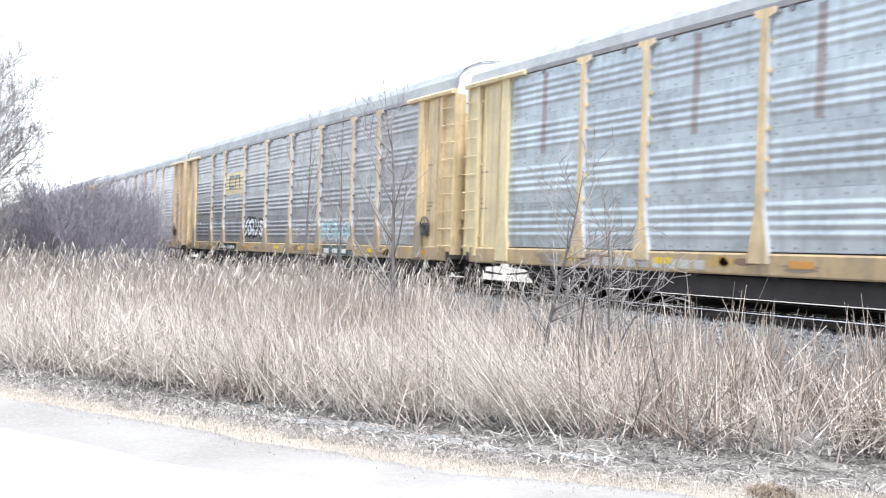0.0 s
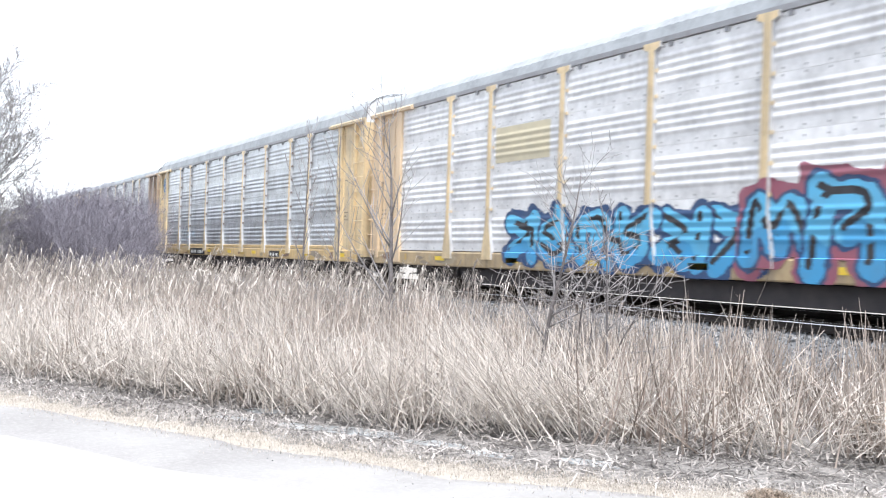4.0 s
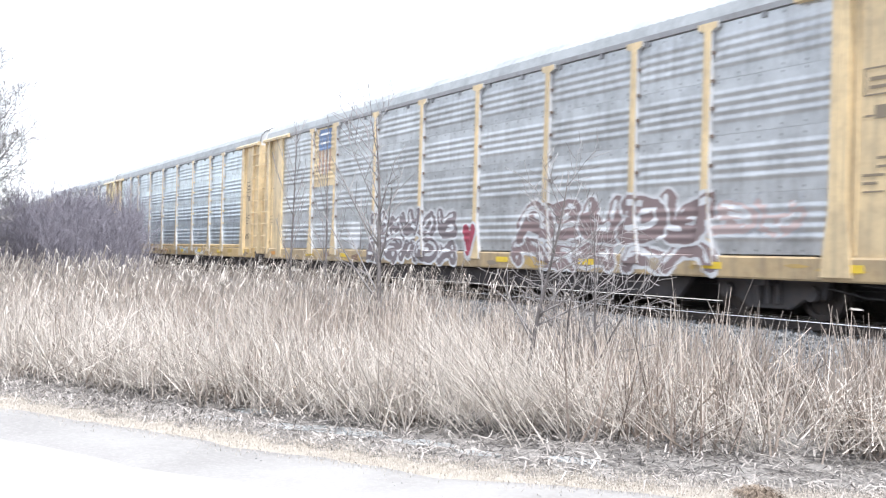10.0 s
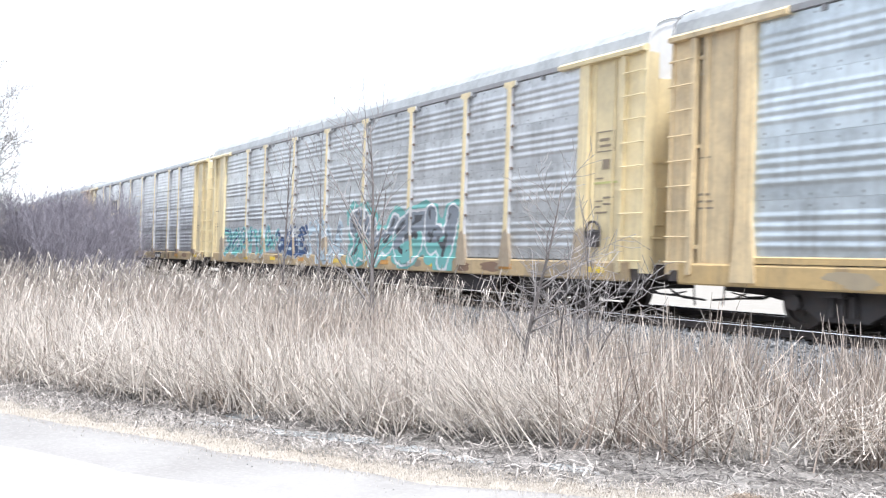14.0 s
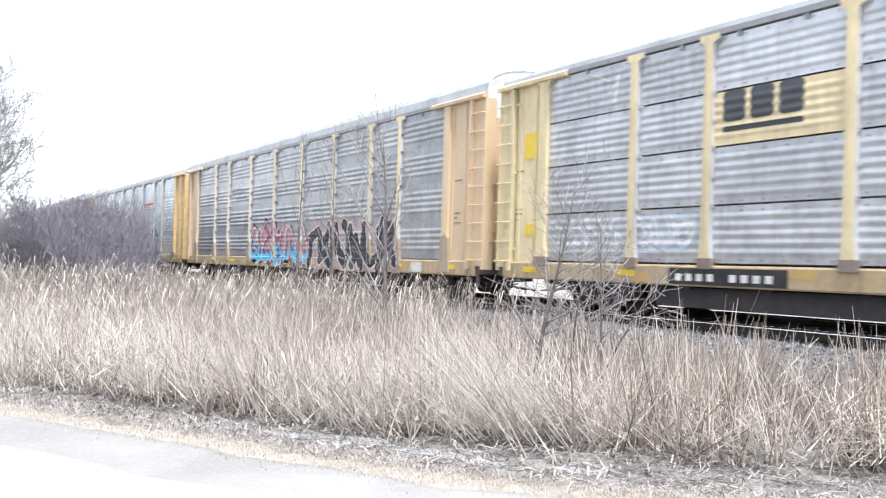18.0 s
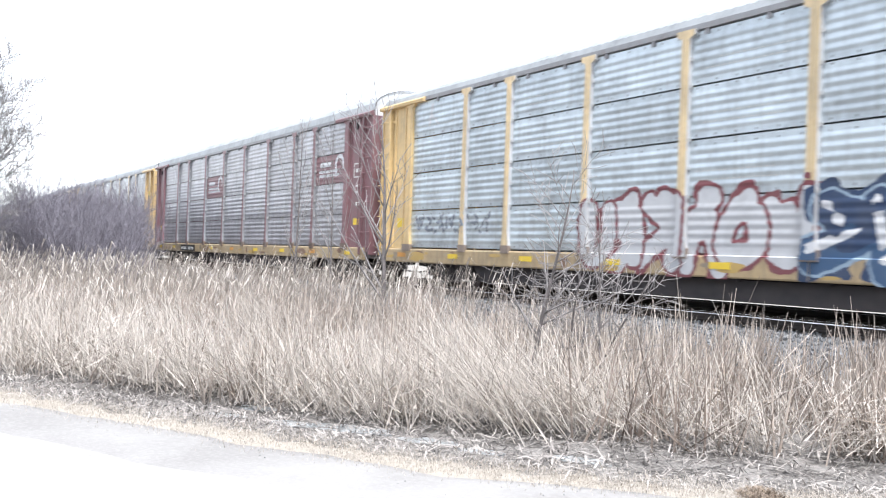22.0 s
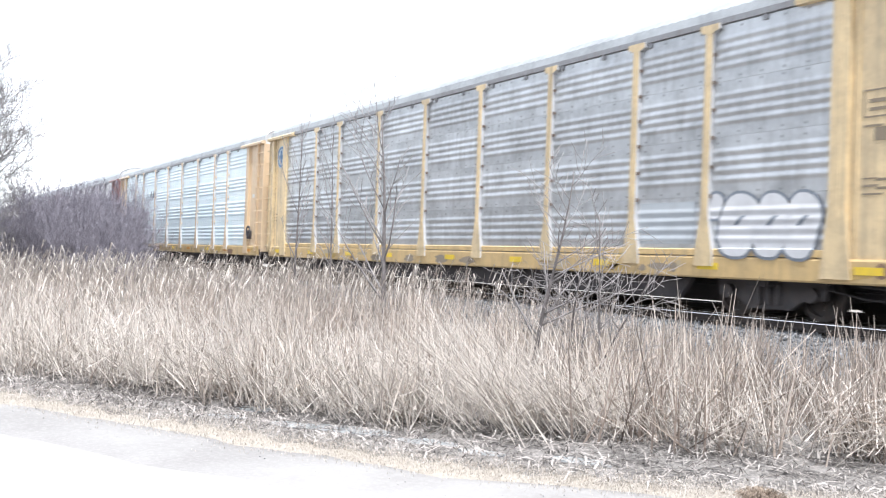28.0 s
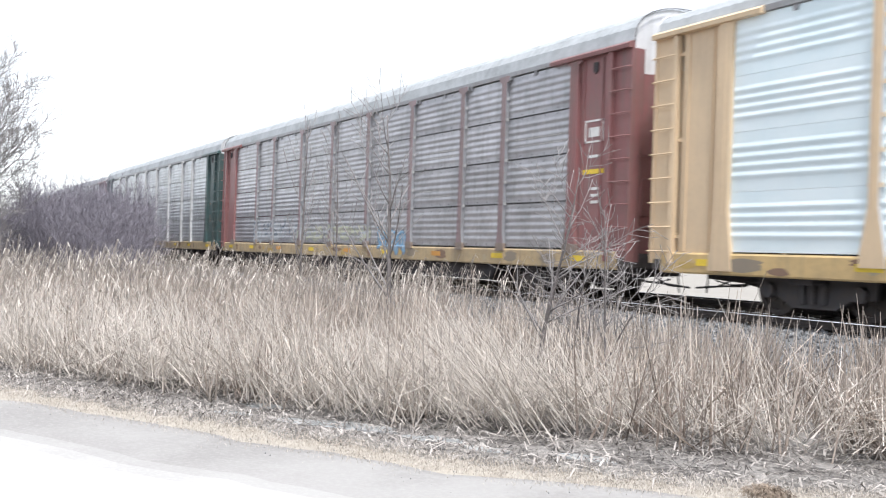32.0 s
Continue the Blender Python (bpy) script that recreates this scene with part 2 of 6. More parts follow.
class Shape:
    """Collects boxes, prisms and tubes into one mesh."""

    def __init__(self):
        self.v, self.f = [], []

    def add(self, verts, faces):
        o = len(self.v)
        self.v += [tuple(p) for p in verts]
        self.f += [tuple(i + o for i in q) for q in faces]
        return self

    def box(self, a, b, c=0.0):
        """A box from corner a to b, with edges cut by c."""
        x0, y0, z0 = (min(p, q) for p, q in zip(a, b))
        x1, y1, z1 = (max(p, q) for p, q in zip(a, b))
        if not c:
            return self.add([(x0, y0, z0), (x1, y0, z0), (x1, y1, z0), (x0, y1, z0), (x0, y0, z1), (x1, y0, z1), (x1, y1, z1), (x0, y1, z1)],
                            [(0, 3, 2, 1), (4, 5, 6, 7), (0, 1, 5, 4), (1, 2, 6, 5), (2, 3, 7, 6), (3, 0, 4, 7)])
        c = min(c, (x1 - x0) / 2.1, (y1 - y0) / 2.1, (z1 - z0) / 2.1)
        prof = [(x0 + c, z0), (x1 - c, z0), (x1, z0 + c), (x1, z1 - c), (x1 - c, z1), (x0 + c, z1), (x0, z1 - c), (x0, z0 + c)]
        return self.prism_y(prof, y0, y1)

    def prism_y(self, prof, y0, y1):
        """A profile of (x, z), drawn out along y."""
        n = len(prof)
        v = [(x, y0, z) for x, z in prof] + [(x, y1, z) for x, z in prof]
        return self.add(v, [tuple(range(n)), tuple(range(2 * n - 1, n - 1, -1))] + [(i, i + n, (i + 1) % n + n, (i + 1) % n) for i in range(n)])

    def prism_x(self, prof, x0, x1):
        """A profile of (y, z), drawn out along x."""
        n = len(prof)
        v = [(x0, y, z) for y, z in prof] + [(x1, y, z) for y, z in prof]
        return self.add(v, [tuple(range(n - 1, -1, -1)), tuple(range(n, 2 * n))] + [(i, (i + 1) % n, (i + 1) % n + n, i + n) for i in range(n)])

    def tube(self, pts, radii, sides=5):
        pts = [Vector(p) for p in pts]
        if not hasattr(radii, "__len__"):
            radii = [radii] * len(pts)
        v, f = [], []
        for i, p in enumerate(pts):
            d = (pts[min(i + 1, len(pts) - 1)] - pts[max(i - 1, 0)]).normalized()
            u = d.cross(Vector((0, 0, 1)) if abs(d.z) < 0.9 else Vector((1, 0, 0))).normalized()
            w = d.cross(u)
            for k in range(sides):
                a = 2 * math.pi * k / sides
                v.append(p + (u * math.cos(a) + w * math.sin(a)) * radii[i])
        for i in range(len(pts) - 1):
            for k in range(sides):
                f.append((i * sides + k, i * sides + (k + 1) % sides, (i + 1) * sides + (k + 1) % sides, (i + 1) * sides + k))
        f.append(tuple(range(sides - 1, -1, -1)))
        f.append(tuple(range((len(pts) - 1) * sides, len(pts) * sides)))
        return self.add(v, f)

    def disc(self, c, r0, r1, y0, y1, sides=24):
        """A ring or solid wheel round the y axis."""
        cx, cy, cz = c
        if r0 <= 0:
            return self.prism_y([(cx + r1 * math.cos(2 * math.pi * k / sides), cz + r1 * math.sin(2 * math.pi * k / sides)) for k in range(sides)], cy + y0, cy + y1)
        v, f = [], []
        for k in range(sides):
            a = 2 * math.pi * k / sides
            for r, y in ((r0, y0), (r1, y0), (r1, y1), (r0, y1)):
                v.append((cx + r * math.cos(a), cy + y, cz + r * math.sin(a)))
        for k in range(sides):
            a, b = 4 * k, 4 * ((k + 1) % sides)
            for i in range(4):
                f.append((a + i, b + i, b + (i + 1) % 4, a + (i + 1) % 4))
        return self.add(v, f)

    def mesh(self, name, mat, smooth=False):
        return mesh_of(name, self.v, self.f, (mat,) if mat else (), None, smooth)


def part(name, mesh, parent, at=None, label=""):
    """Links a mesh as one part of a thing or of a part."""
    ob = new(name, mesh)
    ob.parent = parent
    if at is not None:
        ob.matrix_basis = at
    if label:
        tagged(ob, label)
    return ob


def thing(name, mesh=None, at=None, label="", category="", group="", kind=""):
    ob = new(name, mesh)
    if at is not None:
        ob.matrix_basis = at
    return tagged(ob, label, category, group, kind)


# ---- ground ----
TRACK_Y = 13.97
EDGE = [(-140, -72), (-90, -43), (-60, -26.5), (-40, -15.5), (-25, -7.2), (-17, -2.9), (-10.15, 0.84), (-8.49, 1.85), (-7.03, 2.64), (-5.98, 3.34),
        (-5.16, 4.02), (-4.38, 4.83), (-3.6, 5.75), (-2.9, 6.8), (-2.3, 8.0), (-1.9, 9.3)]


def edge_y(x):
    """The y of the road's edge at x."""
    return float(np.interp(x, [p[0] for p in EDGE], [p[1] for p in EDGE]))


def off_road(x, y):
    """Rough distance from the road's edge towards the track."""
    if x > -1.9:
        return -1.0
    return (y - edge_y(x)) * 0.78


def smooth(a, b, v):
    v = min(1.0, max(0.0, (v - a) / (b - a)))
    return v * v * (3 - 2 * v)


def height(x, y):
    d = off_road(x, y)
    z = -0.70 - 0.10 * smooth(0.0, 1.2, d) + 0.06 * smooth(2.5, 5.0, d)
    z += smooth(9.6, 12.0, y) * (0.50 + 0.02)
    z -= smooth(15.9, 18.5, y) * 0.6
    if y < 9.8 or y > 22:
        z += 0.035 * noise.noise((x * 0.6, y * 0.6, 0)) * smooth(0.1, 1.0, d if y < 22 else 1)
        z += 0.02 * noise.noise((x * 2.3, y * 2.3, 3)) * smooth(0.1, 0.6, d if y < 22 else 1)
    return z


def axis(lo, hi, fine_lo, fine_hi, step):
    a = list(np.arange(fine_lo, fine_hi + 1e-6, step))
    s, p = step, fine_hi
    while p < hi:
        s *= 1.35
        p += s
        a.append(p)
    s, p = step, fine_lo
    while p > lo:
        s *= 1.35
        p -= s
        a.insert(0, p)
    return a


gx, gy = axis(-1800, 1800, -45, 6, 0.35), axis(-1800, 1800, -6, 24, 0.25)
gv = [(x, y, height(x, y)) for y in gy for x in gx]
nx = len(gx)
gf = [(j * nx + i, j * nx + i + 1, (j + 1) * nx + i + 1, (j + 1) * nx + i) for j in range(len(gy) - 1) for i in range(nx - 1)]


def ground_kind(x, y):
    if 10.6 < y < 17.6:
        return 1
    if y > 18.4:
        return 3
    return 2 if -0.3 < off_road(x, y) < 0.36 + 0.12 * noise.noise((x * 1.3, y * 1.3, 4)) else 0


gi = [ground_kind((gv[q[0]][0] + gv[q[2]][0]) / 2, (gv[q[0]][1] + gv[q[2]][1]) / 2) for q in gf]
thing("ground", mesh_of("ground", gv, gf, (M["ground"], M["ballast"], M["straw_soil"], M["far_field"]), gi, True), label="dead winter ground with straw litter and grey ballast bed", category="ground", kind="structure")

# the road: a crowned slab on the near side of its edge line
rng = random.Random(5)
rv, rf, ri = [], [], []
pts = []
for (x0, y0), (x1, y1) in zip(EDGE, EDGE[1:]):
    n = max(2, int(math.hypot(x1 - x0, y1 - y0) / 0.25)) if x0 > -26 else 4
    pts += [(x0 + (x1 - x0) * k / n, y0 + (y1 - y0) * k / n) for k in range(n)]
pts.append(EDGE[-1])
for i, (x, y) in enumerate(pts):
    a, b = pts[max(i - 1, 0)], pts[min(i + 1, len(pts) - 1)]
    t = Vector((b[0] - a[0], b[1] - a[1])).normalized()
    nrm = Vector((t.y, -t.x))
    wob = 0.2 * noise.noise((x * 1.1, y * 1.1, 7)) + 0.1 * noise.noise((x * 4.3, y * 4.3, 2))
    for k, (o, dz) in enumerate(((wob - 0.05, -0.10), (wob, -0.012), (wob + 0.25, 0.012), (1.12 + 0.8 * wob, 0.03), (1.3 + 0.7 * wob, 0.035), (1.48 + 0.7 * wob, 0.038), (3.2, 0.06), (5.0, 0.035), (6.4, 0.0), (6.5, -0.12))):
        p = Vector((x, y)) + nrm * o
        rv.append((p.x, p.y, -0.695 + dz + (0.008 * noise.noise((p.x * 3, p.y * 3, 1)) if k > 1 else 0)))
for i in range(len(pts) - 1):
    for k in range(9):
        rf.append((i * 10 + k, i * 10 + k + 1, (i + 1) * 10 + k + 1, (i + 1) * 10 + k))
        ri.append(max(0, min(k - 2, 3)))
thing("road", mesh_of("road", rv, rf, (M["road"], M["road_worn"], M["road_pale"], M["road_track"]), ri, True), label="pale sunlit gravel road with a ragged straw edge", category="road", kind="structure")

# an unseen, plain belt of bare woods far behind, on the other side of the road, added to close the place and darken the
# sheets' reflections
wv, wf = [], []
for i in range(121):
    a = math.pi * (1.12 + 0.68 * i / 120)
    x, y = -10 + 120 * math.cos(a), -4 + 88 * math.sin(a)
    top = 21.0 + 3.0 * noise.noise((i * 0.35, 2, 5)) + 1.5 * noise.noise((i * 1.3, 7, 1))
    for q, z in ((1.0, -0.9), (1.0, top), (1.06, top - 1.0), (1.06, -0.9)):
        wv.append((-10 + (x + 10) * q, -4 + (y + 4) * q, z))
for i in range(120):
    wf += [(i * 4 + k, i * 4 + 4 + k, i * 4 + 5 + k, i * 4 + 1 + k) for k in range(3)]
thing("backdrop", mesh_of("backdrop", wv, wf, (M["reflection_belt"],)), label="unseen grey-brown belt like bare woods, added to darken reflections", category="woods", kind="structure")

# ---- railway track ----
RAIL = [(-0.075, -0.17), (0.075, -0.17), (0.07, -0.155), (0.012, -0.135), (0.012, -0.045), (0.037, -0.03), (0.037, -0.004), (-0.037, -0.004), (-0.037, -0.03), (-0.012, -0.045), (-0.012, -0.135), (-0.07, -0.155)]
HEAD = [(-0.0395, -0.044), (-0.037, -0.047), (0.037, -0.047), (0.0395, -0.044), (0.035, -0.018), (0.030, -0.005), (0.022, 0.001), (-0.022, 0.001), (-0.030, -0.005), (-0.035, -0.018)]
tie_mesh = Shape().box((-0.115, -1.3, -0.36), (0.115, 1.3, -0.172), 0.015).mesh("tie", M["tie"])


CANT = 0.13


def railway(y, count, label):
    top = thing("railway_track", None, pose(0, y, 0), label, "railway track", kind="structure")
    for side in (-1, 1):
        rail = part("rail", Shape().prism_x(RAIL, -420, 260).mesh("rail", M["rail"]), top, pose(0, side * 0.755, CANT if side > 0 else 0))
        part("rail_head", Shape().prism_x(HEAD, -420, 260).mesh("rail_head", M["rail_head"]), rail)
    for k in range(count):
        part("tie", tie_mesh, top, pose(-84 + k * 0.52 + 0.03 * math.sin(k * 7.1), 0.05 * math.sin(k * 3.3), CANT / 2, 4.6, 0, 1.2 * math.sin(k * 5.7)))


railway(TRACK_Y, 190, "railway track with shiny rail heads on dark timber ties")

# ballast stones on the shoulder and between the ties
rng = random.Random(11)
sv, sf = [], []
ico = [(0, 0, 1), (0.9, 0, 0.2), (0.25, 0.85, 0.3), (-0.75, 0.5, 0.1), (-0.7, -0.55, 0.25), (0.3, -0.85, 0.1), (0, 0, -0.8)]
icf = [(0, 1, 2), (0, 2, 3), (0, 3, 4), (0, 4, 5), (0, 5, 1), (6, 2, 1), (6, 3, 2), (6, 4, 3), (6, 5, 4), (6, 1, 5)]
for k in range(13000):
    x, y = -3.0 - 30 * rng.random() ** 1.6, rng.uniform(9.7, 12.9) if rng.random() < 0.8 else rng.uniform(12.9, 15.9)
    if y < 10.6 and rng.random() > (y - 9.5) / 1.1:
        continue
    r = rng.uniform(0.022, 0.055)
    z = height(x, y) + r * 0.35
    e = Euler((rng.uniform(0, 6), rng.uniform(0, 6), rng.uniform(0, 6))).to_matrix()
    o = len(sv)
    for p in ico:
        q = e @ Vector((p[0] * rng.uniform(0.7, 1.2), p[1] * rng.uniform(0.6, 1.1), p[2] * rng.uniform(0.6, 1.0))) * r
        sv.append((x + q.x, y + q.y, z + q.z))
    sf += [tuple(i + o for i in f) for f in icf]
thing("ballast_stones", mesh_of("ballast_stones", sv, sf, (M["stone"],)), label="loose grey crushed ballast stones beside the rails", category="ballast", kind="stuff")

# ---- autorack cars ----
# Along a car, x runs back from its front end (0) to its rear end (-LONG); z is from the rail heads.
SPACING, LONG = 27.9, 27.25
NEAR = -1.502
DECK, EAVE = 1.04, 5.12
POSTS = [-1.78, -4.48, -6.38, -9.15, -12.0, -14.8, -17.6, -20.5, -22.45, -25.42]
SEAMS = [1.06, 2.10, 3.14, 4.12, 5.12]


def ridge_profile(h, kind):
    """(z, out) of a corrugated sheet of height h: rolled waves between flat edges."""
    first, count, pitch, deep = (0.20, 4, 0.163, 0.014) if kind != "six" else (0.12, 5, 0.16, 0.0095)
    out, k = [(0.0, 0.0)], h / 1.04
    for i in range(count * 8 + 1):
        out.append(((first + pitch * i / 8) * k, deep / 2 * (1 - math.cos(i * math.pi / 4))))
    out.append((h, 0.0))
    return out


def ridge_at(z, kind):
    """How far the sheet stands out at height z above the rail."""
    for a, b in zip(SEAMS, SEAMS[1:]):
        if a <= z <= b:
            pr = ridge_profile(b - a, kind)
            return float(np.interp(z - a, [p[0] for p in pr], [p[1] for p in pr]))
    return 0.0


CACHE = {}


def cached(key, build):
    if key not in CACHE:
        CACHE[key] = build()
    return CACHE[key]


def panel_mesh(w, h, kind, mat):
    def build():
        pr = ridge_profile(h, kind)
        g = 0.002 if kind == "four" else 0.016
        prof = [(-o, min(max(z, g), h - g)) for z, o in pr]
        return Shape().prism_x([(0.03, g), *prof, (0.03, h - g)][::1], -w / 2, w / 2).mesh("panel", mat)
    return cached(("panel", round(w, 2), round(h, 2), kind, mat.name), build)


def post_half(z, big, short=False):
    """Half the width of a post at height z: a straight shaft on a flared foot."""
    if short:
        return 0.0 if z < 1.0 else float(np.interp(z, [1.0, 1.15, 1.5], [0.16, 0.14, 0.1])) * (1.4 if big else 1)
    w, f = (0.15, 0.27) if big else (0.086, 0.22)
    z0 = 0.72 if big else 0.86
    return 0.0 if z < z0 else float(np.interp(z, [z0, z0 + 0.22, 1.78], [f, f * 0.93, w]))


def post_mesh(mat, big, foot, clip, short=False):
    def build():
        w, f = (0.15, 0.27) if big else (0.086, 0.22)
        z0 = 0.72 if big else 0.86
        prof = [(-f, z0), (f, z0), (f * 0.93, z0 + 0.22), (w, 1.78), (w, 5.0), (w + 0.14, 5.06), (w + 0.14, 5.16), (-w - 0.14, 5.16), (-w - 0.14, 5.06), (-w, 5.0), (-w, 1.78), (-f * 0.93, z0 + 0.22)]
        if big:
            prof = [(-f, z0), (f, z0), (f * 0.93, z0 + 0.22), (w, 1.78), (w, 5.16), (-w, 5.16), (-w, 1.78), (-f * 0.93, z0 + 0.22)]
        if short:
            w, z0 = post_half(2.0, big, True), 1.0
            f = post_half(1.0, big, True)
            prof = [(-f, z0), (f, z0), (w * 1.4, 1.15), (w, 1.5), (w, 5.0), (w + 0.12, 5.06), (w + 0.12, 5.16), (-w - 0.12, 5.16), (-w - 0.12, 5.06), (-w, 5.0), (-w, 1.5), (-w * 1.4, 1.15)]
        sh = Shape().prism_y(prof, -0.085, 0.0)
        index = [0, 0] + [0 if big else 1] * (len(sh.f) - 2)
        # a proud strip down the middle of the shaft
        sh.box((-0.03, -0.092, 1.7), (0.03, -0.084, 5.0))
        index += [0] * (len(sh.f) - len(index))
        if foot is not None and short:
            sh.box((-f - 0.004, -0.0895, z0 - 0.03), (f + 0.004, -0.01, z0 + 0.16), 0.01)
            index += [2] * (len(sh.f) - len(index))
        elif foot is not None:
            sh.prism_y([(-f - 0.004, z0 - 0.004), (f + 0.004, z0 - 0.004), (f * 0.93 + 0.004, z0 + 0.22), (w + 0.03, 1.62), (w * 0.2, 1.76), (-w - 0.03, 1.6), (-f * 0.93 - 0.004, z0 + 0.22)], -0.0895, -0.01)
            index += [2] * (len(sh.f) - len(index))
        # clips that hold the sheets, two at each seam and one at mid height; the pale ones paint in light spots at the
        # gaps
        for z in (2.10, 2.62, 3.14, 3.63, 4.12, 4.62):
            for side in (() if big else (-1, 1)):
                q = post_half(z, big, short)
                sh.box((side * q, -0.06, z - 0.035), (side * (q + 0.028), -0.004, z + 0.03))
        index += [3] * (len(sh.f) - len(index))
        return mesh_of("post", sh.v, sh.f, (mat, M["fascia"] if mat.name.startswith("chalky") else M["post_side"], foot or mat, clip), index)
    return cached(("post", mat.name, big, foot and foot.name, clip.name, short), build)


def roof_arc(n=12, rise=0.5, half=1.5, z=5.2):
    return [(half * math.cos(math.pi * k / n), z + rise * math.sin(math.pi * k / n) ** 0.75) for k in range(n + 1)]


def roof_mesh(mat, rise):
    def build():
        s = Shape()
        arc = roof_arc(12, rise)
        n = len(arc)
        steps = 110
        v, f = [], []
        for i in range(steps * 2 + 1):
            x = -0.02 - (LONG - 0.04) * i / (steps * 2)
            lift = 0.018 if i % 2 else 0.0
            v += [(x, y, z + lift) for y, z in arc]
        for i in range(steps * 2):
            f += [(i * n + k, (i + 1) * n + k, (i + 1) * n + k + 1, i * n + k + 1) for k in range(n - 1)]
        s.add(v, f)
        s.prism_x([(1.5, 5.17), (1.52, 5.17), (1.52, 5.22), (1.5, 5.22)], -LONG, 0)
        return s.mesh("roof", mat)
    return cached(("roof", mat.name, rise), build)


def shell(name, key, build, mat):
    return cached((key, mat.name), lambda: build().mesh(name, mat))


# light glinting in the perforations, modelled as a row of small white bars
def build_glints():
    s = Shape()
    for k in range(14):
        s.prism_y([(-0.9 + k * 0.13, 0.0), (-0.84 + k * 0.13, 0.012), (-0.84 + k * 0.13, 0.024), (-0.9 + k * 0.13, 0.012)], -0.0135, -0.004)
    return s


def build_fascia():
    s = Shape().prism_x([(0.03, 5.125), (-0.045, 5.135), (-0.045, 5.235), (0.0, 5.24)], -LONG + 2.6, -2.6)
    for k in range(16):
        x = -3.3 - k * 1.38
        s.box((x - 0.05, -0.03, 5.03), (x + 0.05, -0.004, 5.14))
    return s


def build_cap():
    return Shape().prism_x([(0.04, 5.10), (-0.13, 5.10), (-0.14, 5.18), (-0.05, 5.24), (0.04, 5.24)], -2.62, 0.0)


def build_end_panel():
    return Shape().box((-1.66, 0.0, 1.0), (-0.6, 0.05, 5.1), 0.01)


def build_slotted_panel():
    s = Shape().box((-1.66, 0.0, 1.0), (-0.75, 0.05, 5.1), 0.01)
    for z in (1.3, 3.1, 4.7):
        s.box((-0.755, 0.0, z), (-0.65, 0.04, z + 0.06))
    return s


def build_rib():
    return Shape().box((-0.018, -0.03, 1.06), (0.018, 0.0, 5.06), 0.008)


def build_lug():
    return Shape().prism_y([(-1.2, 4.8), (-1.13, 4.74), (-1.06, 4.8), (-1.06, 4.98), (-1.2, 4.98)], -0.035, 0.0)


def build_stile():
    return Shape().box((-0.66, -0.09, 0.82), (-0.54, 0.06, 5.1), 0.015)


def build_corner():
    return Shape().prism_y([(-0.07, 0.82), (0.0, 0.82), (0.0, 5.1), (-0.07, 5.1)], -0.02, 0.3)


def build_recess():
    return Shape().box((-0.54, 0.005, 0.9), (-0.07, 0.05, 5.1))


def build_rung():
    return Shape().tube([(-0.6, -0.05, 0), (-0.58, -0.1, 0), (-0.03, -0.1, 0), (-0.02, 0.0, 0)], 0.015, 6)


def build_end_door():
    prof = [(-0.05, 1.45), (0.16, 0.9), (0.18, 0.0), (0.16, -0.9), (-0.05, -1.45), (-0.09, -1.45), (0.1, -0.85), (0.12, 0.0), (0.1, 0.85), (-0.09, 1.45)]
    n = len(prof)
    s = Shape()
    s.add([(x - 0.12, y, 1.0) for x, y in prof] + [(x - 0.12, y, 4.62) for x, y in prof],
          [tuple(range(n)), tuple(range(2 * n - 1, n - 1, -1))] + [(i, i + n, (i + 1) % n + n, (i + 1) % n) for i in range(n)])
    return s


def build_door_rib():
    return Shape().box((0.0, -0.86, 0.0), (0.085, 0.86, 0.06), 0.01)


def build_gable(rise):
    arc = roof_arc(12, rise)
    return Shape().prism_x([(1.48, 4.62), *[(y * 0.985, z) for y, z in arc], (-1.48, 4.62)], -0.16, -0.04)


def build_rim(rise):
    s = Shape()
    s.tube([(0.02, y, z + 0.02) for y, z in roof_arc(12, rise)], 0.011, 5)
    return s


def build_sill():
    return Shape().prism_x([(0.06, 0.65), (-0.03, 0.65), (-0.05, 0.68), (-0.05, 1.0), (-0.03, 1.035), (0.06, 1.035)], -LONG + 0.35, -0.35)


def build_kick():
    return Shape().prism_x([(0.0, 1.05), (-0.045, 1.05), (-0.045, 1.15), (0.0, 1.17)], -25.3, -1.9)


def build_underframe():
    s = Shape()
    s.prism_y([(-LONG + 1.3, 0.5), (-LONG + 2.2, 0.34), (-LONG + 4.8, 0.3), (-LONG + 5.1, 0.2), (-5.1, 0.2), (-4.8, 0.3), (-2.2, 0.34), (-1.3, 0.5), (-0.4, 0.55), (-0.4, 0.95), (-LONG + 0.4, 0.95), (-LONG + 0.4, 0.55)], -0.35, 0.35)
    s.prism_y([(-LONG + 5.0, 0.62), (-LONG + 5.3, 0.255), (-5.3, 0.255), (-5.0, 0.62)], -1.3, -1.2)
    s.box((-LONG + 0.05, -1.42, 0.9), (-0.05, 1.42, 1.0))
    for x in (-3.42, -LONG + 3.42):
        s.box((x - 0.22, -1.4, 0.55), (x + 0.22, 1.4, 0.9), 0.03)
    for k in range(9):
        x = -6.2 - k * (LONG - 12.4) / 8
        s.box((x - 0.06, -1.42, 0.6), (x + 0.06, 1.42, 0.9))
    s.box((-15.6, -1.0, 0.32), (-13.9, -0.4, 0.75), 0.06)
    s.tube([(-11.8, 0.75, 0.5), (-10.4, 0.75, 0.5)], 0.22, 10)
    s.tube([(-25.8, -0.5, 0.52), (-1.4, -0.5, 0.52)], 0.025, 5)
    return s


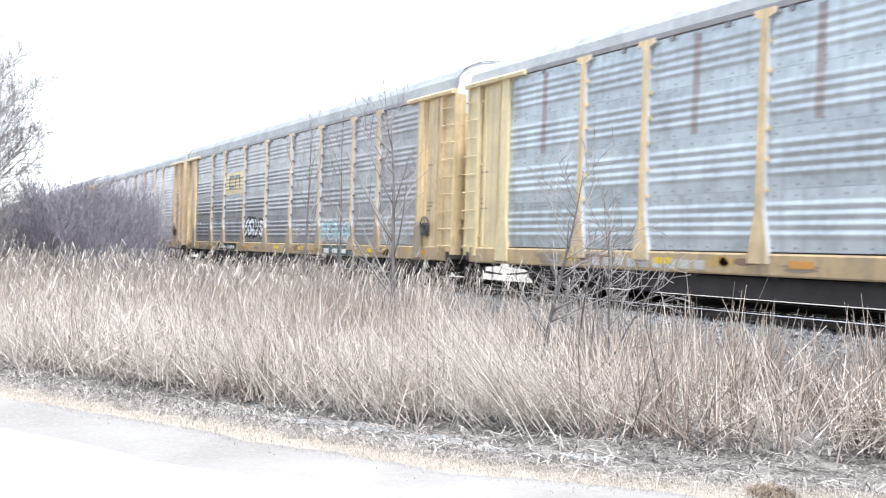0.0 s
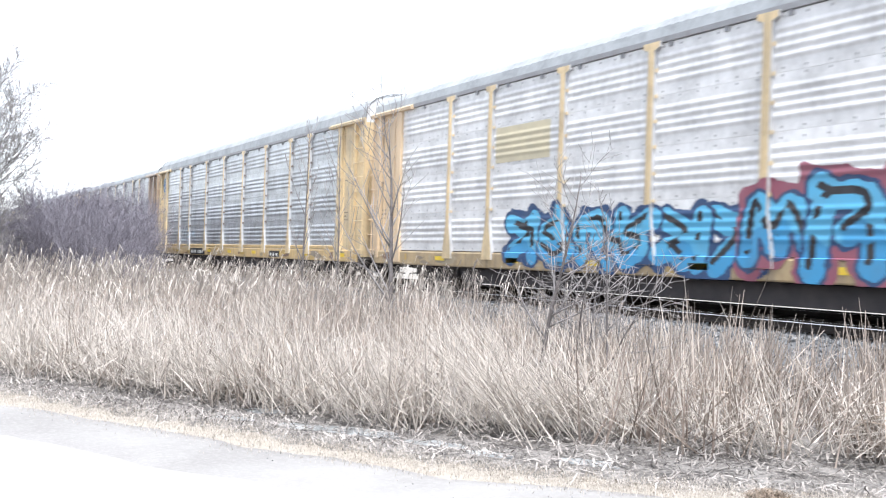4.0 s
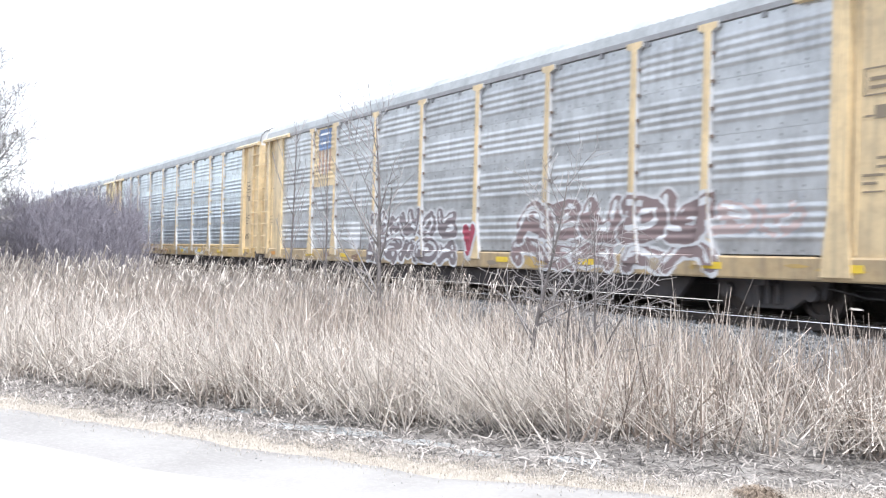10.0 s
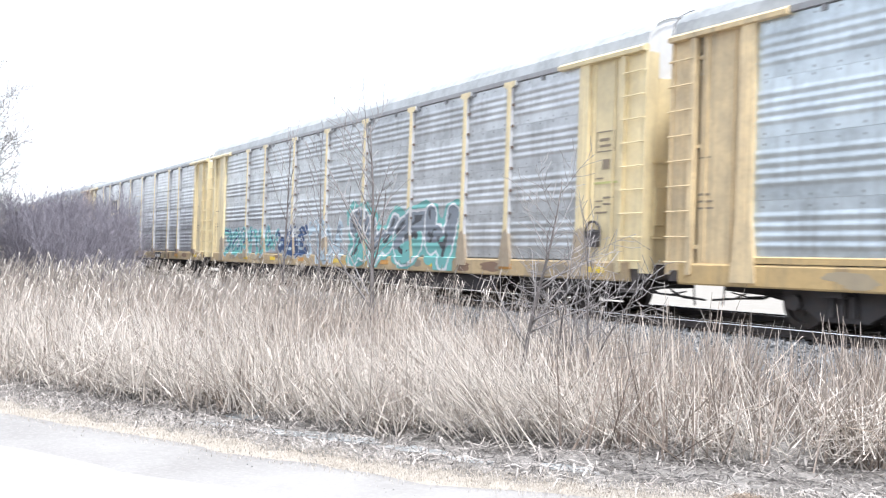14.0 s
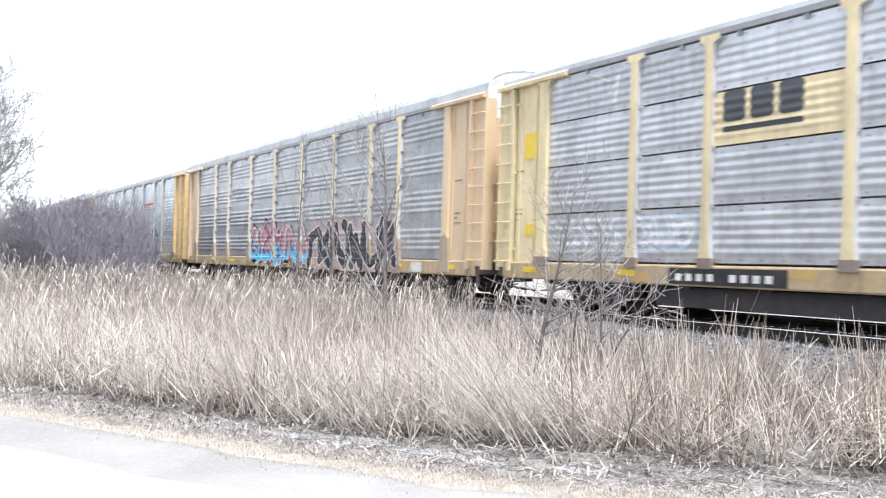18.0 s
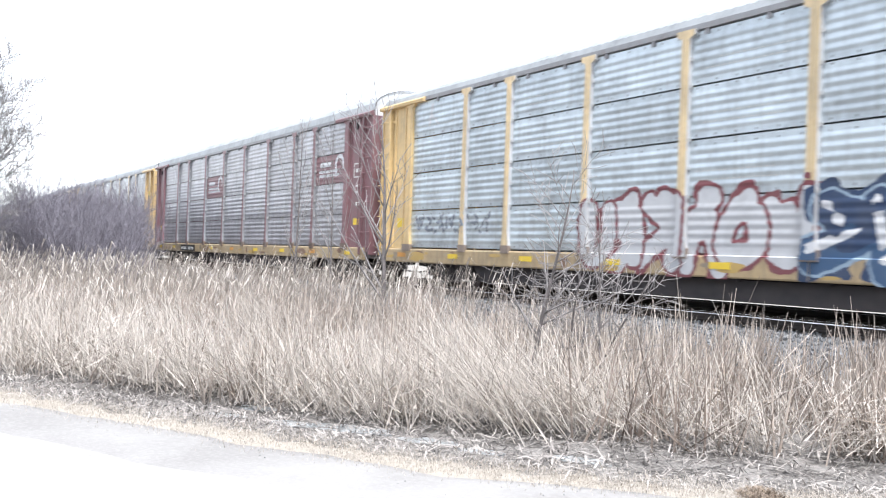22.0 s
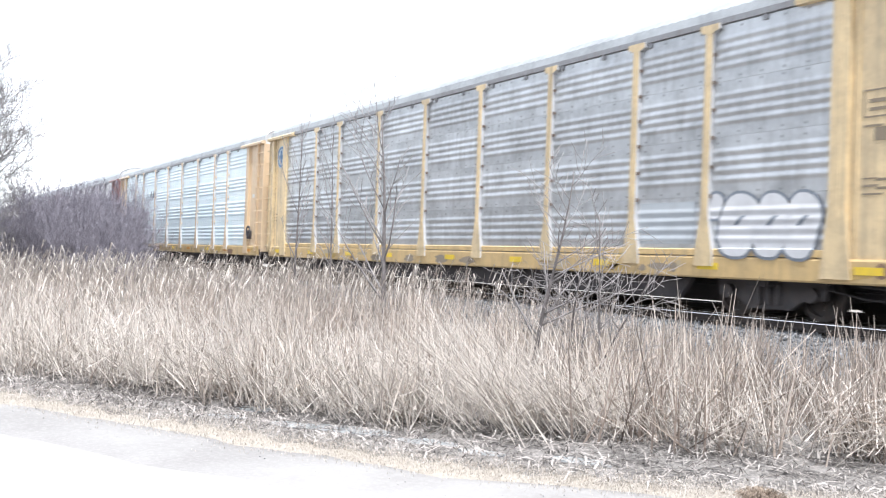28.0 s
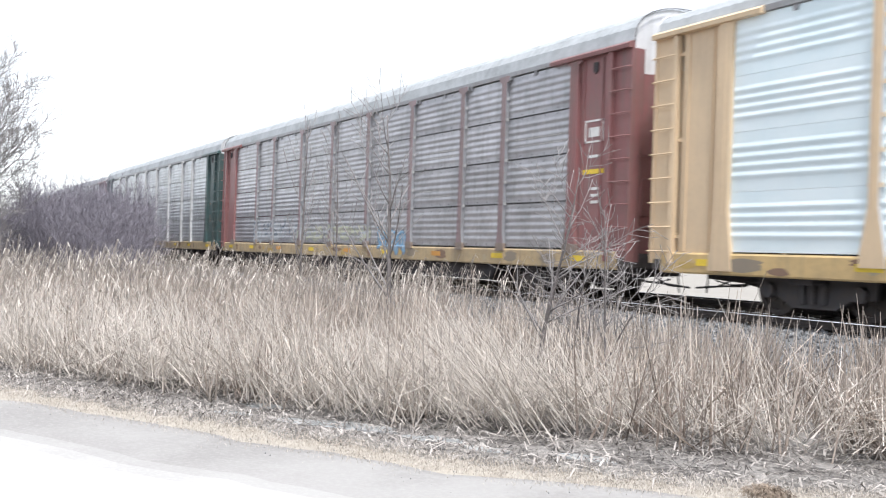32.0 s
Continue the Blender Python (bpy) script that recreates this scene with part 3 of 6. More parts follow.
def build_end_sill():
    s = Shape().box((-0.36, -1.46, 0.70), (-0.02, 1.46, 1.0), 0.03)
    s.box((-0.3, -1.47, 0.46), (-0.22, -1.4, 0.72)).box((-0.62, -1.47, 0.46), (-0.55, -1.4, 0.72)).box((-0.62, -1.47, 0.44), (-0.22, -1.4, 0.475))
    return s


def build_latch():
    return Shape().box((-0.012, -1.22, 1.75), (0.02, -0.98, 2.5), 0.01).box((-0.012, -1.3, 2.95), (0.016, -0.6, 2.99)).box((-0.012, -1.3, 1.5), (0.016, -0.7, 1.54))


def build_coupler():
    s = Shape()
    s.box((-0.9, -0.15, 0.68), (0.08, 0.15, 0.93), 0.03)
    s.box((0.05, -0.2, 0.66), (0.34, 0.16, 0.95), 0.06)
    s.tube([(-0.3, -0.55, 0.72), (-0.1, -0.58, 0.5), (0.12, -0.5, 0.38), (0.33, -0.36, 0.36)], 0.022, 5)
    s.tube([(-1.2, -0.35, 0.6), (-0.7, -0.33, 0.42), (-0.2, -0.3, 0.4), (0.34, -0.1, 0.34)], 0.022, 5)
    s.tube([(0.2, -0.3, 0.7), (0.25, -0.34, 0.5), (0.34, -0.4, 0.24)], 0.018, 5)
    s.tube([(-1.5, -1.35, 0.62), (-0.75, -1.36, 0.58), (-0.72, -0.4, 0.6), (-0.3, -0.3, 0.62)], 0.014, 5)
    s.tube([(-2.2, -1.2, 0.55), (-1.6, -1.05, 0.42), (-1.1, -1.05, 0.4), (-0.6, -1.2, 0.52)], 0.016, 5)
    s.tube([(-1.1, -1.0, 0.56), (-0.5, -0.9, 0.46), (0.0, -0.75, 0.42), (0.3, -0.6, 0.5)], 0.016, 5)
    s.box((-1.0, -0.5, 0.5), (-0.75, -0.3, 0.7), 0.02)
    return s


def build_side_frame():
    prof = [(-1.12, 0.36), (-0.7, 0.33), (-0.42, 0.16), (0.42, 0.16), (0.7, 0.33), (1.12, 0.36), (1.16, 0.62), (0.62, 0.72), (0.3, 0.78), (-0.3, 0.78), (-0.62, 0.72), (-1.16, 0.62)]
    s = Shape().prism_y(prof, -0.07, 0.07)
    for k in (-0.2, 0.0, 0.2):
        s.tube([(k, -0.09, 0.24), (k, -0.09, 0.58)], 0.065, 8)
    for x in (-0.88, 0.88):
        s.disc((x, 0, 0.43), 0, 0.13, -0.15, -0.05, 10)
    return s


def build_bolster():
    return Shape().box((-0.2, -0.95, 0.4), (0.2, 0.95, 0.62), 0.04).box((-0.62, -0.6, 0.3), (-0.34, 0.6, 0.56), 0.03).box((0.34, -0.6, 0.3), (0.62, 0.6, 0.56), 0.03).tube([(-0.3, -0.4, 0.5), (0.3, -0.4, 0.5)], 0.1, 8)


def build_wheel():
    s = Shape()
    s.disc((0, 0, 0), 0.33, 0.42, -0.07, 0.07, 28)
    s.disc((0, 0, 0), 0.0, 0.34, -0.02, 0.03, 28)
    s.disc((0, 0, 0), 0.0, 0.12, -0.08, 0.07, 14)
    s.disc((0, 0, 0), 0.40, 0.445, 0.06, 0.095, 28)
    for k in range(6):
        a = k * math.pi / 3
        s.tube([(0.2 * math.cos(a), -0.035, 0.2 * math.sin(a)), (0.2 * math.cos(a), -0.015, 0.2 * math.sin(a))], 0.03, 6)
    return s


def build_axle():
    return Shape().tube([(0, -0.98, 0), (0, 0.98, 0)], 0.075, 10)


def plate(x0, x1, z0, z1, mat, out=0.0, thick=0.008, name="marking"):
    """A thin painted plate on the near side, its face out metres proud of the side."""
    return Shape().box((x0, -out - thick, z0), (x1, -out, z1)).mesh(name, mat)


def conform(rows, kind, lift, mat, name):
    """Sprayed shapes that follow the ridges: rows of (z, [(x0, x1), ...]) a constant step apart."""
    v, f = [], []
    for shape in rows:
        o = len(v)
        for z, a, b in shape:
            y = -ridge_at(z, kind) - lift - 0.004
            if z < (1.18 if kind == "kick" else 1.05):
                y = -0.05 - lift
            v += [(a, y, z), ((a + b) / 2, y, z), (b, y, z)]
        for i in range(len(shape) - 1):
            for k in range(2):
                f.append((o + 3 * i + k, o + 3 * i + k + 1, o + 3 * i + 4 + k, o + 3 * i + 3 + k))
    return mesh_of(name, v, f, (mat,))


def blob(cx, cz, w, h, lean=0.0, power=2.4, seed=0.0, step=0.016, wob=1.0):
    """A rounded letter-like outline as scan rows."""
    n = max(4, int(h / step))
    out = []
    for i in range(n + 1):
        q = -1 + 2 * i / n
        half = w / 2 * max(0.02, 1 - abs(q) ** power) ** (1 / power)
        half *= 1 + 0.16 * wob * math.sin(5 * q + seed) + 0.09 * wob * math.sin(11 * q + 2 * seed)
        m = cx + lean * q * h / 2 + 0.06 * w * math.sin(3 * q + seed * 1.7)
        out.append((cz + q * h / 2, m - half, m + half))
    return out


def stroke(x0, z0, x1, z1, w, step=0.016):
    """A slanted bar as scan rows."""
    if z1 < z0:
        x0, z0, x1, z1 = x1, z1, x0, z0
    n = max(2, int((z1 - z0) / step))
    return [(z0 + (z1 - z0) * i / n, x0 + (x1 - x0) * i / n - w / 2, x0 + (x1 - x0) * i / n + w / 2) for i in range(n + 1)]


# letter-like bones in a unit square, bent and jittered before they are sprayed
BONES = [
    [[(.9, .85), (.5, 1), (.12, .8), (.3, .55), (.75, .45), (.88, .2), (.5, 0), (.08, .15)]],
    [[(.1, 0), (.1, .8), (.45, 1), (.85, .8), (.9, 0)]],
    [[(.85, .9), (.4, 1), (.1, .6), (.15, .15), (.5, 0), (.85, .2), (.85, .5), (.5, .5)]],
    [[(.12, 0), (.15, 1)], [(.9, 1), (.2, .5), (.95, 0)]],
    [[(.85, 1), (.15, .9), (.1, .1), (.9, 0)], [(.15, .5), (.7, .55)]],
    [[(.5, 1), (.12, .65), (.15, .25), (.5, 0), (.88, .3), (.85, .7), (.5, 1)]],
    [[(.15, 0), (.15, 1), (.75, .95), (.85, .65), (.2, .5), (.95, 0)]],
    [[(.05, 1), (.3, .05), (.5, .7), (.72, .05), (.95, 1)]],
    [[(.1, 0), (.45, 1), (.9, 0)], [(.25, .35), (.75, .35)]],
    [[(.1, 1), (.1, .2), (.5, 0), (.9, .2), (.9, 1)]],
]


def rounded(pts):
    """Cuts the corners of a line twice."""
    for _ in range(2):
        out = [pts[0]]
        for (ax, az), (bx, bz) in zip(pts, pts[1:]):
            out += [(ax * 0.75 + bx * 0.25, az * 0.75 + bz * 0.25), (ax * 0.25 + bx * 0.75, az * 0.25 + bz * 0.75)]
        pts = out + [pts[-1]]
    return pts


def far_from(lines, gx_, gz_):
    """The distance of each grid place from the nearest of some lines."""
    best = np.full(gx_.shape, 9.0)
    for line in lines:
        for (ax, az), (bx, bz) in zip(line, line[1:]):
            dx, dz = bx - ax, bz - az
            u = np.clip(((gx_ - ax) * dx + (gz_ - az) * dz) / (dx * dx + dz * dz + 1e-9), 0, 1)
            best = np.minimum(best, np.hypot(gx_ - ax - u * dx, gz_ - az - u * dz))
    return best


def ripple(gx_, gz_, seed, size):
    """A smooth field between about -1 and 1."""
    q = sum(np.sin((gx_ * math.cos(a) + gz_ * math.sin(a)) * k / size + seed * (1.3 + i)) for i, (a, k) in enumerate(((0.3, 5.1), (1.5, 6.3), (2.4, 8.7), (0.9, 13.1), (2.0, 17.7))))
    return q / 2.6


def sprayed(lab, xs, zs, kind, lift, label, mat, name):
    """A coat of paint that lies on sheets, posts and sill where the map lab holds the label."""
    v, f = [], []
    dz = zs[1] - zs[0]
    dx = xs[1] - xs[0]

    def flat(z):
        if z < 1.045:
            return 0.05
        if kind == "kick" and z < 1.165:
            return 0.047
        return ridge_at(z, "four" if kind == "kick" else kind) + 0.001

    for i, z in enumerate(zs):
        post = np.zeros(len(xs), int)
        for k, p in enumerate(POSTS):
            post[np.abs(xs - p) < post_half(z + dz / 2, k in (0, len(POSTS) - 1), kind == "six") + 0.006] = k + 1
        here = np.where(lab[i] == label, post + 1, 0)
        edge = np.flatnonzero(np.diff(np.concatenate(([0], here, [0]))))
        ya, yb = -flat(z) - lift, -flat(z + dz) - lift
        for a, b in zip(edge, edge[1:]):
            if here[a] == 0 or a >= len(here):
                continue
            y0, y1 = (-0.0935 - lift, -0.0935 - lift) if here[a] > 1 else (ya, yb)
            xa, xb = xs[a] - dx / 2, xs[b - 1] + dx / 2
            o = len(v)
            v += [(xa, y0, z), (xb, y0, z), (xb, y1, z + dz), (xa, y1, z + dz)]
            f.append((o, o + 1, o + 2, o + 3))
    return mesh_of(name, v, f, (mat,))


def graffiti(car, x0, x1, z0, z1, fill, line, inner, letters, kind="four", seed=1, loops=True, thick=0.17, edge=0.05, cloud=None, low=None, fade=0.0, puff=0.28):
    """Unreadable sprayed letter shapes: an outline, a fill that may change colour low down, inner strokes and a cloud behind."""
    r = random.Random(seed)
    w, h = (x1 - x0) / letters, z1 - z0
    pad = 0.3 if cloud is not None else 0.06
    xs, zs = np.arange(x0 - pad, x1 + pad, 0.022), np.arange(max(0.63, z0 - 0.04), z1 + pad, 0.016)
    gx_, gz_ = np.meshgrid(xs, zs)
    rough = 0.02 * ripple(gx_, gz_, seed, 0.5)
    lab = np.zeros(gx_.shape, int)
    t = min(thick * w, thick * h * 1.1)
    order = list(range(letters))
    r.shuffle(order)
    bones = {}
    for k in order:
        lean, tall = r.uniform(-0.2, 0.2), r.uniform(0.86, 1.0)
        q, flip, turn = [], r.random() < 0.7, r.random() < 0.45
        for ln in r.choice(BONES):
            ln = [(1 - px if flip else px, 1 - pz if turn else pz) for px, pz in ln]
            pts = [(px + r.uniform(-0.15, 0.15), pz + r.uniform(-0.13, 0.13)) for px, pz in ln]
            pts = rounded(pts) if loops else pts
            q.append([(x0 + w * (k + 0.02 + 0.96 * px) + lean * (pz - 0.5) * w, z0 + t + edge + (h - 2 * t - 2 * edge) * pz * tall) for px, pz in pts])
        for _ in range(r.randint(1, 2)):
            ax, az = r.choice(r.choice(q))
            q.append([(ax, az), (ax + r.uniform(-0.4, 0.4) * w, min(z1 - t, max(z0 + t, az + r.uniform(-0.35, 0.35) * h)))])
        bones[k] = q
    if cloud is not None:
        d = far_from([ln for q in bones.values() for ln in q], gx_, gz_) + 0.1 * ripple(gx_, gz_, seed + 3, 1.1)
        lab[d < t + puff * 0.7] = 5
    for k in order:
        d = far_from(bones[k], gx_, gz_) + rough
        lab[d < t + edge] = 2
        body = d < t
        lab[body] = 1
        if low is not None:
            lab[body & (gz_ < z0 + h * 0.36 + 0.2 * h * ripple(gx_, gz_, seed + 7, 1.6))] = 4
        # inner strokes: a lighter streak beside the bone and a few short cuts
        off = far_from([[(px - 0.3 * t, pz + 0.35 * t) for px, pz in ln] for ln in bones[k]], gx_, gz_)
        lab[body & (off < 0.28 * t) & (ripple(gx_, gz_, seed + k, 0.9) > -0.25)] = 3
    if fade:
        lab[ripple(gx_, gz_, seed + 11, 0.45) + 0.6 * ripple(gx_, gz_, seed + 5, 1.7) < fade * 2.2 - 1.2] = 0
    lift = 0.002 + 0.0015 * (seed % 7)
    g = part("graffiti", sprayed(lab, xs, zs, kind, lift, 2, line, "graffiti"), car, pose(0, NEAR, 0), "sprayed graffiti letters on the lower panels")
    tagged(g, kind="stuff")
    for label, mat, name in ((1, fill, "fill"), (3, inner, "inner_stroke"), (4, low, "low_fill"), (5, cloud, "cloud")):
        if mat is not None and (lab == label).any():
            tagged(part(name, sprayed(lab, xs, zs, kind, lift, label, mat, name), g), kind="stuff")
    return g


def swoosh(n, lines, wide, mat, name="emblem", label="", kind="four", lift=0.008):
    """An emblem of thick rounded lines on the side of car n."""
    px = [p[0] for ln in lines for p in ln]
    pz = [p[1] for ln in lines for p in ln]
    xs, zs = np.arange(min(px) - wide, max(px) + wide, 0.012), np.arange(min(pz) - wide, max(pz) + wide, 0.012)
    gx_, gz_ = np.meshgrid(xs, zs)
    lab = (far_from(lines, gx_, gz_) < wide / 2).astype(int)
    return part(name, sprayed(lab, xs, zs, kind, lift, 1, mat, name), TRAIN[n], pose(0, NEAR, 0), label)


def bars(car, x0, x1, z, h, n, mat, out=0.052, name="lettering", seed=0):
    """Unreadable or unlettered writing as plain bars."""
    r = random.Random(seed)
    w = (x1 - x0) / n
    s = Shape()
    for k in range(n):
        if n > 5 and k == n // 2 - 1:
            continue
        s.box((x0 + k * w + 0.14 * w, -out - 0.006, z), (x0 + (k + 1) * w - 0.14 * w, -out, z + h))
    return part(name, s.mesh(name, mat), car, pose(0, NEAR, 0))


def autorack(spec):
    """One closed car carrier with all its parts; spec names its colours."""
    car = thing("autorack_car", None, None, spec["label"], "railway car", "cars of the freight train")
    end, post, sheet_m, kind = M[spec["end"]], M[spec["post"]], M[spec["sheet"]], spec.get("kind", "four")
    rear = M[spec.get("rear", spec["end"])]
    sill = M[spec.get("sill", "sill")]
    r, rise = random.Random(spec["seed"]), spec.get("rise", 0.72)
    alt = M[spec.get("alt", spec["sheet"])]
    for side in (0, 1):
        turn = pose(0, NEAR, 0) if side == 0 else pose(-LONG, -NEAR, 0, 0, 0, 180)
        ps = POSTS if side == 0 else [-LONG - p for p in reversed(POSTS)]
        for i, p in enumerate(ps):
            part("post", post_mesh(post if 0 < i < len(ps) - 1 else (end if (i == 0) == (side == 0) else rear), i in (0, len(ps) - 1), M[spec["foot"]] if "foot" in spec else None, M["clip_pale" if kind == "six" else "clip" if spec["sheet"] in ("grey", "dim") else spec["post"]], kind == "six"), car, turn @ pose(p, 0, 0))
        for i, (a, b) in enumerate(zip(ps, ps[1:])):
            for k in range(4):
                mm = alt if (spec.get("alt_bays") and (i, k) in spec["alt_bays"]) else sheet_m
                part("panel", panel_mesh(a - b - 0.1, SEAMS[k + 1] - SEAMS[k], kind, mm), car, turn @ pose((a + b) / 2, 0, SEAMS[k]))
        # painted glints of the perforations, two rows on some sheets
        if kind == "six" and side == 0:
            for i, (a, b) in enumerate(zip(ps, ps[1:])):
                for k in (1, 2, 3):
                    if a - b > 2.4 and r.random() < 0.5:
                        for q in (0.28, 0.44):
                            tagged(part("vent_slots", shell("vent_slots", "glints", build_glints, M["mark_white"]), car, turn @ pose((a + b) / 2 + r.uniform(-0.3, 0.3), 0, SEAMS[k] + q)), kind="stuff")
        part("fascia", shell("fascia", "fascia", build_fascia, M[spec.get("fascia", "fascia")]), car, turn)
        part("side_sill", shell("side_sill", "sill", build_sill, sill), car, turn)
        if spec.get("kick"):
            part("kick_strip", shell("kick_strip", "kick", build_kick, sill), car, turn)
        for e in (0, 1):
            # the two end bays: panel, ladder, corner post and cap
            m = turn if e == 0 else turn @ Matrix.Translation((-LONG, 0, 0)) @ Matrix.Scale(-1, 4, (1, 0, 0))
            mat = end if (e == 0) == (side == 0) else rear
            slotted = (e == 1) == (side == 0)
            panel = part("end_panel", shell("end_panel", ("end_panel", slotted), build_slotted_panel if slotted else build_end_panel, mat), car, m)
            for x in (-1.5, -0.9):
                part("rib", shell("rib", "rib", build_rib, mat), panel, pose(x, 0, 0))
            if spec["end"] in ("brown", "red", "green"):
                part("lug", shell("lug", "lug", build_lug, M["dark"]), panel)
            part("corner_post", shell("corner_post", "corner", build_corner, mat), car, m)
            part("recess_panel", shell("recess_panel", "recess", build_recess, mat), car, m)
            part("eave_cap", shell("eave_cap", "cap", build_cap, M[spec.get("cap", spec["end"])]), car, m)
            ladder = part("ladder", shell("ladder", "stile", build_stile, mat), car, m)
            for k in range(9):
                part("rung", shell("rung", "rung", build_rung, mat), ladder, pose(0, 0, 1.05 + k * 0.46))
    for e in (0, 1):
        m = Matrix.Identity(4) if e == 0 else pose(-LONG, 0, 0, 0, 0, 180)
        door = part("end_door", shell("end_door", "end_door", build_end_door, end if e == 0 else rear), car, m)
        for z in (1.9, 2.9, 3.8):
            part("door_rib", shell("door_rib", "door_rib", build_door_rib, end if e == 0 else rear), door, pose(0, 0, z))
        part("gable", shell("gable", ("gable", rise), lambda: build_gable(rise), M[spec.get("gable", "white")]), car, m)
        part("roof_rim", shell("roof_rim", ("rim", rise), lambda: build_rim(rise), M["steel" if spec["n"] in (0, 2, 3, 5, 10, 14) else "white"]), car, m)
        part("end_sill", shell("end_sill", "end_sill", build_end_sill, M["dusty"]), car, m)
        part("latch", shell("latch", "latch", build_latch, M["steel"] if spec["end"] == "brown" else (end if e == 0 else rear)), door, pose(0.02, 0, 0))
        part("coupler", shell("coupler", "coupler", build_coupler, M["steel"]), car, m)
    part("roof", roof_mesh(M[spec.get("roof", "roof")], rise), car)
    part("underframe", shell("underframe", "underframe", build_underframe, M["dark"]), car)
    for x in (-3.42, -LONG + 3.42):
        truck = part("truck", shell("truck", "bolster", build_bolster, M["steel"]), car, pose(x, 0, 0))
        for y in (-1.0, 1.0):
            part("side_frame", shell("side_frame", "side_frame", build_side_frame, M["steel"]), truck, pose(0, y, 0, 0, 0, 0 if y < 0 else 180))
        for a in (-0.89, 0.89):
            ws = part("wheelset", wheelset_mesh(), truck, pose(a, 0, 0.42))
            WHEELS.append((ws, a, spec["n"]))
    # markings along the sill
    for k in range(9):
        x = -1.5 - k * 3.02 + r.uniform(-0.3, 0.3)
        part("reflector", shell("reflector", "reflector", lambda: Shape().box((-0.24, -0.058, 0.80), (0.24, -0.05, 0.92)), M["mark_yellow"] if r.random() < 0.7 else M["mark_orange"]), car, pose(x, NEAR, 0))
    return car


WHEELS = []


def wheelset_mesh():
    def build():
        s = build_axle()
        w = build_wheel()
        s.add([(x, y - 0.78, z) for x, y, z in w.v], w.f)
        s.add([(x, -y + 0.78, z) for x, y, z in w.v], [tuple(reversed(q)) for q in w.f])
        return s.mesh("wheelset", M["wheel"])
    return cached("wheelset", build)


Y_LABEL = "grey corrugated autorack car with yellow ends"
CARS = [
    dict(n=-1, end="cream", post="yellow", sheet="blue_grey", label="rust-streaked blue-grey autorack railway car with yellow posts"),
    dict(n=0, foot="tan_foot", rise=0.9, alt="cream", alt_bays={(6, 2)}, end="yellow", post="yellow", sheet="dim", label=Y_LABEL + " and a pale yellow sign"),
    dict(n=1, end="tan", post="yellow", sheet="bright", label="bright silver autorack railway car with large blue graffiti"),
    dict(n=2, sill="sill_bright", rise=0.9, end="yellow", post="yellow", sheet="grey", kick=1, label=Y_LABEL + " and a round blue emblem"),
    dict(n=3, foot="brown_foot", rise=0.6, end="umber", rear="yellow", post="yellow", sheet="dim", label="grey autorack railway car with faded brownish tan ends"),
    dict(n=4, alt="yellow", alt_bays={(7, 2), (7, 3)}, end="yellow", post="yellow", sheet="grey", label=Y_LABEL + " and bold black graffiti"),
    dict(n=5, sill="sill_bright", rise=0.75, end="yellow", post="yellow", sheet="blue_grey", kick=1, label=Y_LABEL + " and faint sprayed marks"),
    dict(n=6, foot="tan_foot", rise=0.75, end="cream", post="cream", sheet="grey", label=Y_LABEL + " and teal graffiti"),
    dict(n=7, foot="brown_foot", rise=0.4, alt="cream", alt_bays={(6, 2)}, end="cream", post="cream", sheet="dull", kind="six", label="dull grey autorack railway car with a yellow sign panel"),
    dict(n=8, foot="tan_foot", end="tan", post="cream", sheet="dim", label=Y_LABEL + " and pink and black graffiti"),
    dict(n=9, foot="brown_foot", rise=0.5, end="gold", post="yellow", sheet="blue_grey", kind="six", label="blue-grey autorack railway car with blue graffiti and bright yellow ends"),
    dict(n=10, foot="clip", rise=0.75, alt="brown", alt_bays={(0, 2), (5, 2)}, end="brown", post="brown_post", sheet="mauve", kind="six", cap="brown", label="dark brown autorack railway car with stained grey panels"),
    dict(n=11, sill="sill_bright", rise=0.6, alt="cream", alt_bays={(7, 2), (7, 3)}, end="gold", post="yellow", sheet="grey", kick=1, label=Y_LABEL + " and a pale shield sign"),
    dict(n=12, sill="sill_bright", rise=0.6, end="yellow", post="yellow", sheet="grey", kick=1, label=Y_LABEL + " and white bubble graffiti"),
    dict(n=13, sill="sill_bright", rise=0.6, end="tan", cap="tan", post="tan", sheet="new", label="clean bright silver autorack railway car with tan ends"),
    dict(n=14, foot="brown_foot", rise=0.85, end="red", post="mauve_post", sheet="mauve", kind="six", cap="red", label="red-brown autorack railway car with stained grey panels"),
    dict(n=15, rise=0.9, end="green", rear="green", post="silver_post", sheet="grey", kind="six", cap="green", label="grey autorack railway car with dark green ends"),
    dict(n=16, rise=0.6, end="brown", post="silver_post", sheet="grey", label="grey autorack railway car with dark brown ends"),
    dict(n=17, rise=0.6, end="yellow", post="cream", sheet="grey", label=Y_LABEL),
]
TRAIN = {}
for spec in CARS:
    spec["seed"] = spec["n"] + 40
    TRAIN[spec["n"]] = autorack(spec)

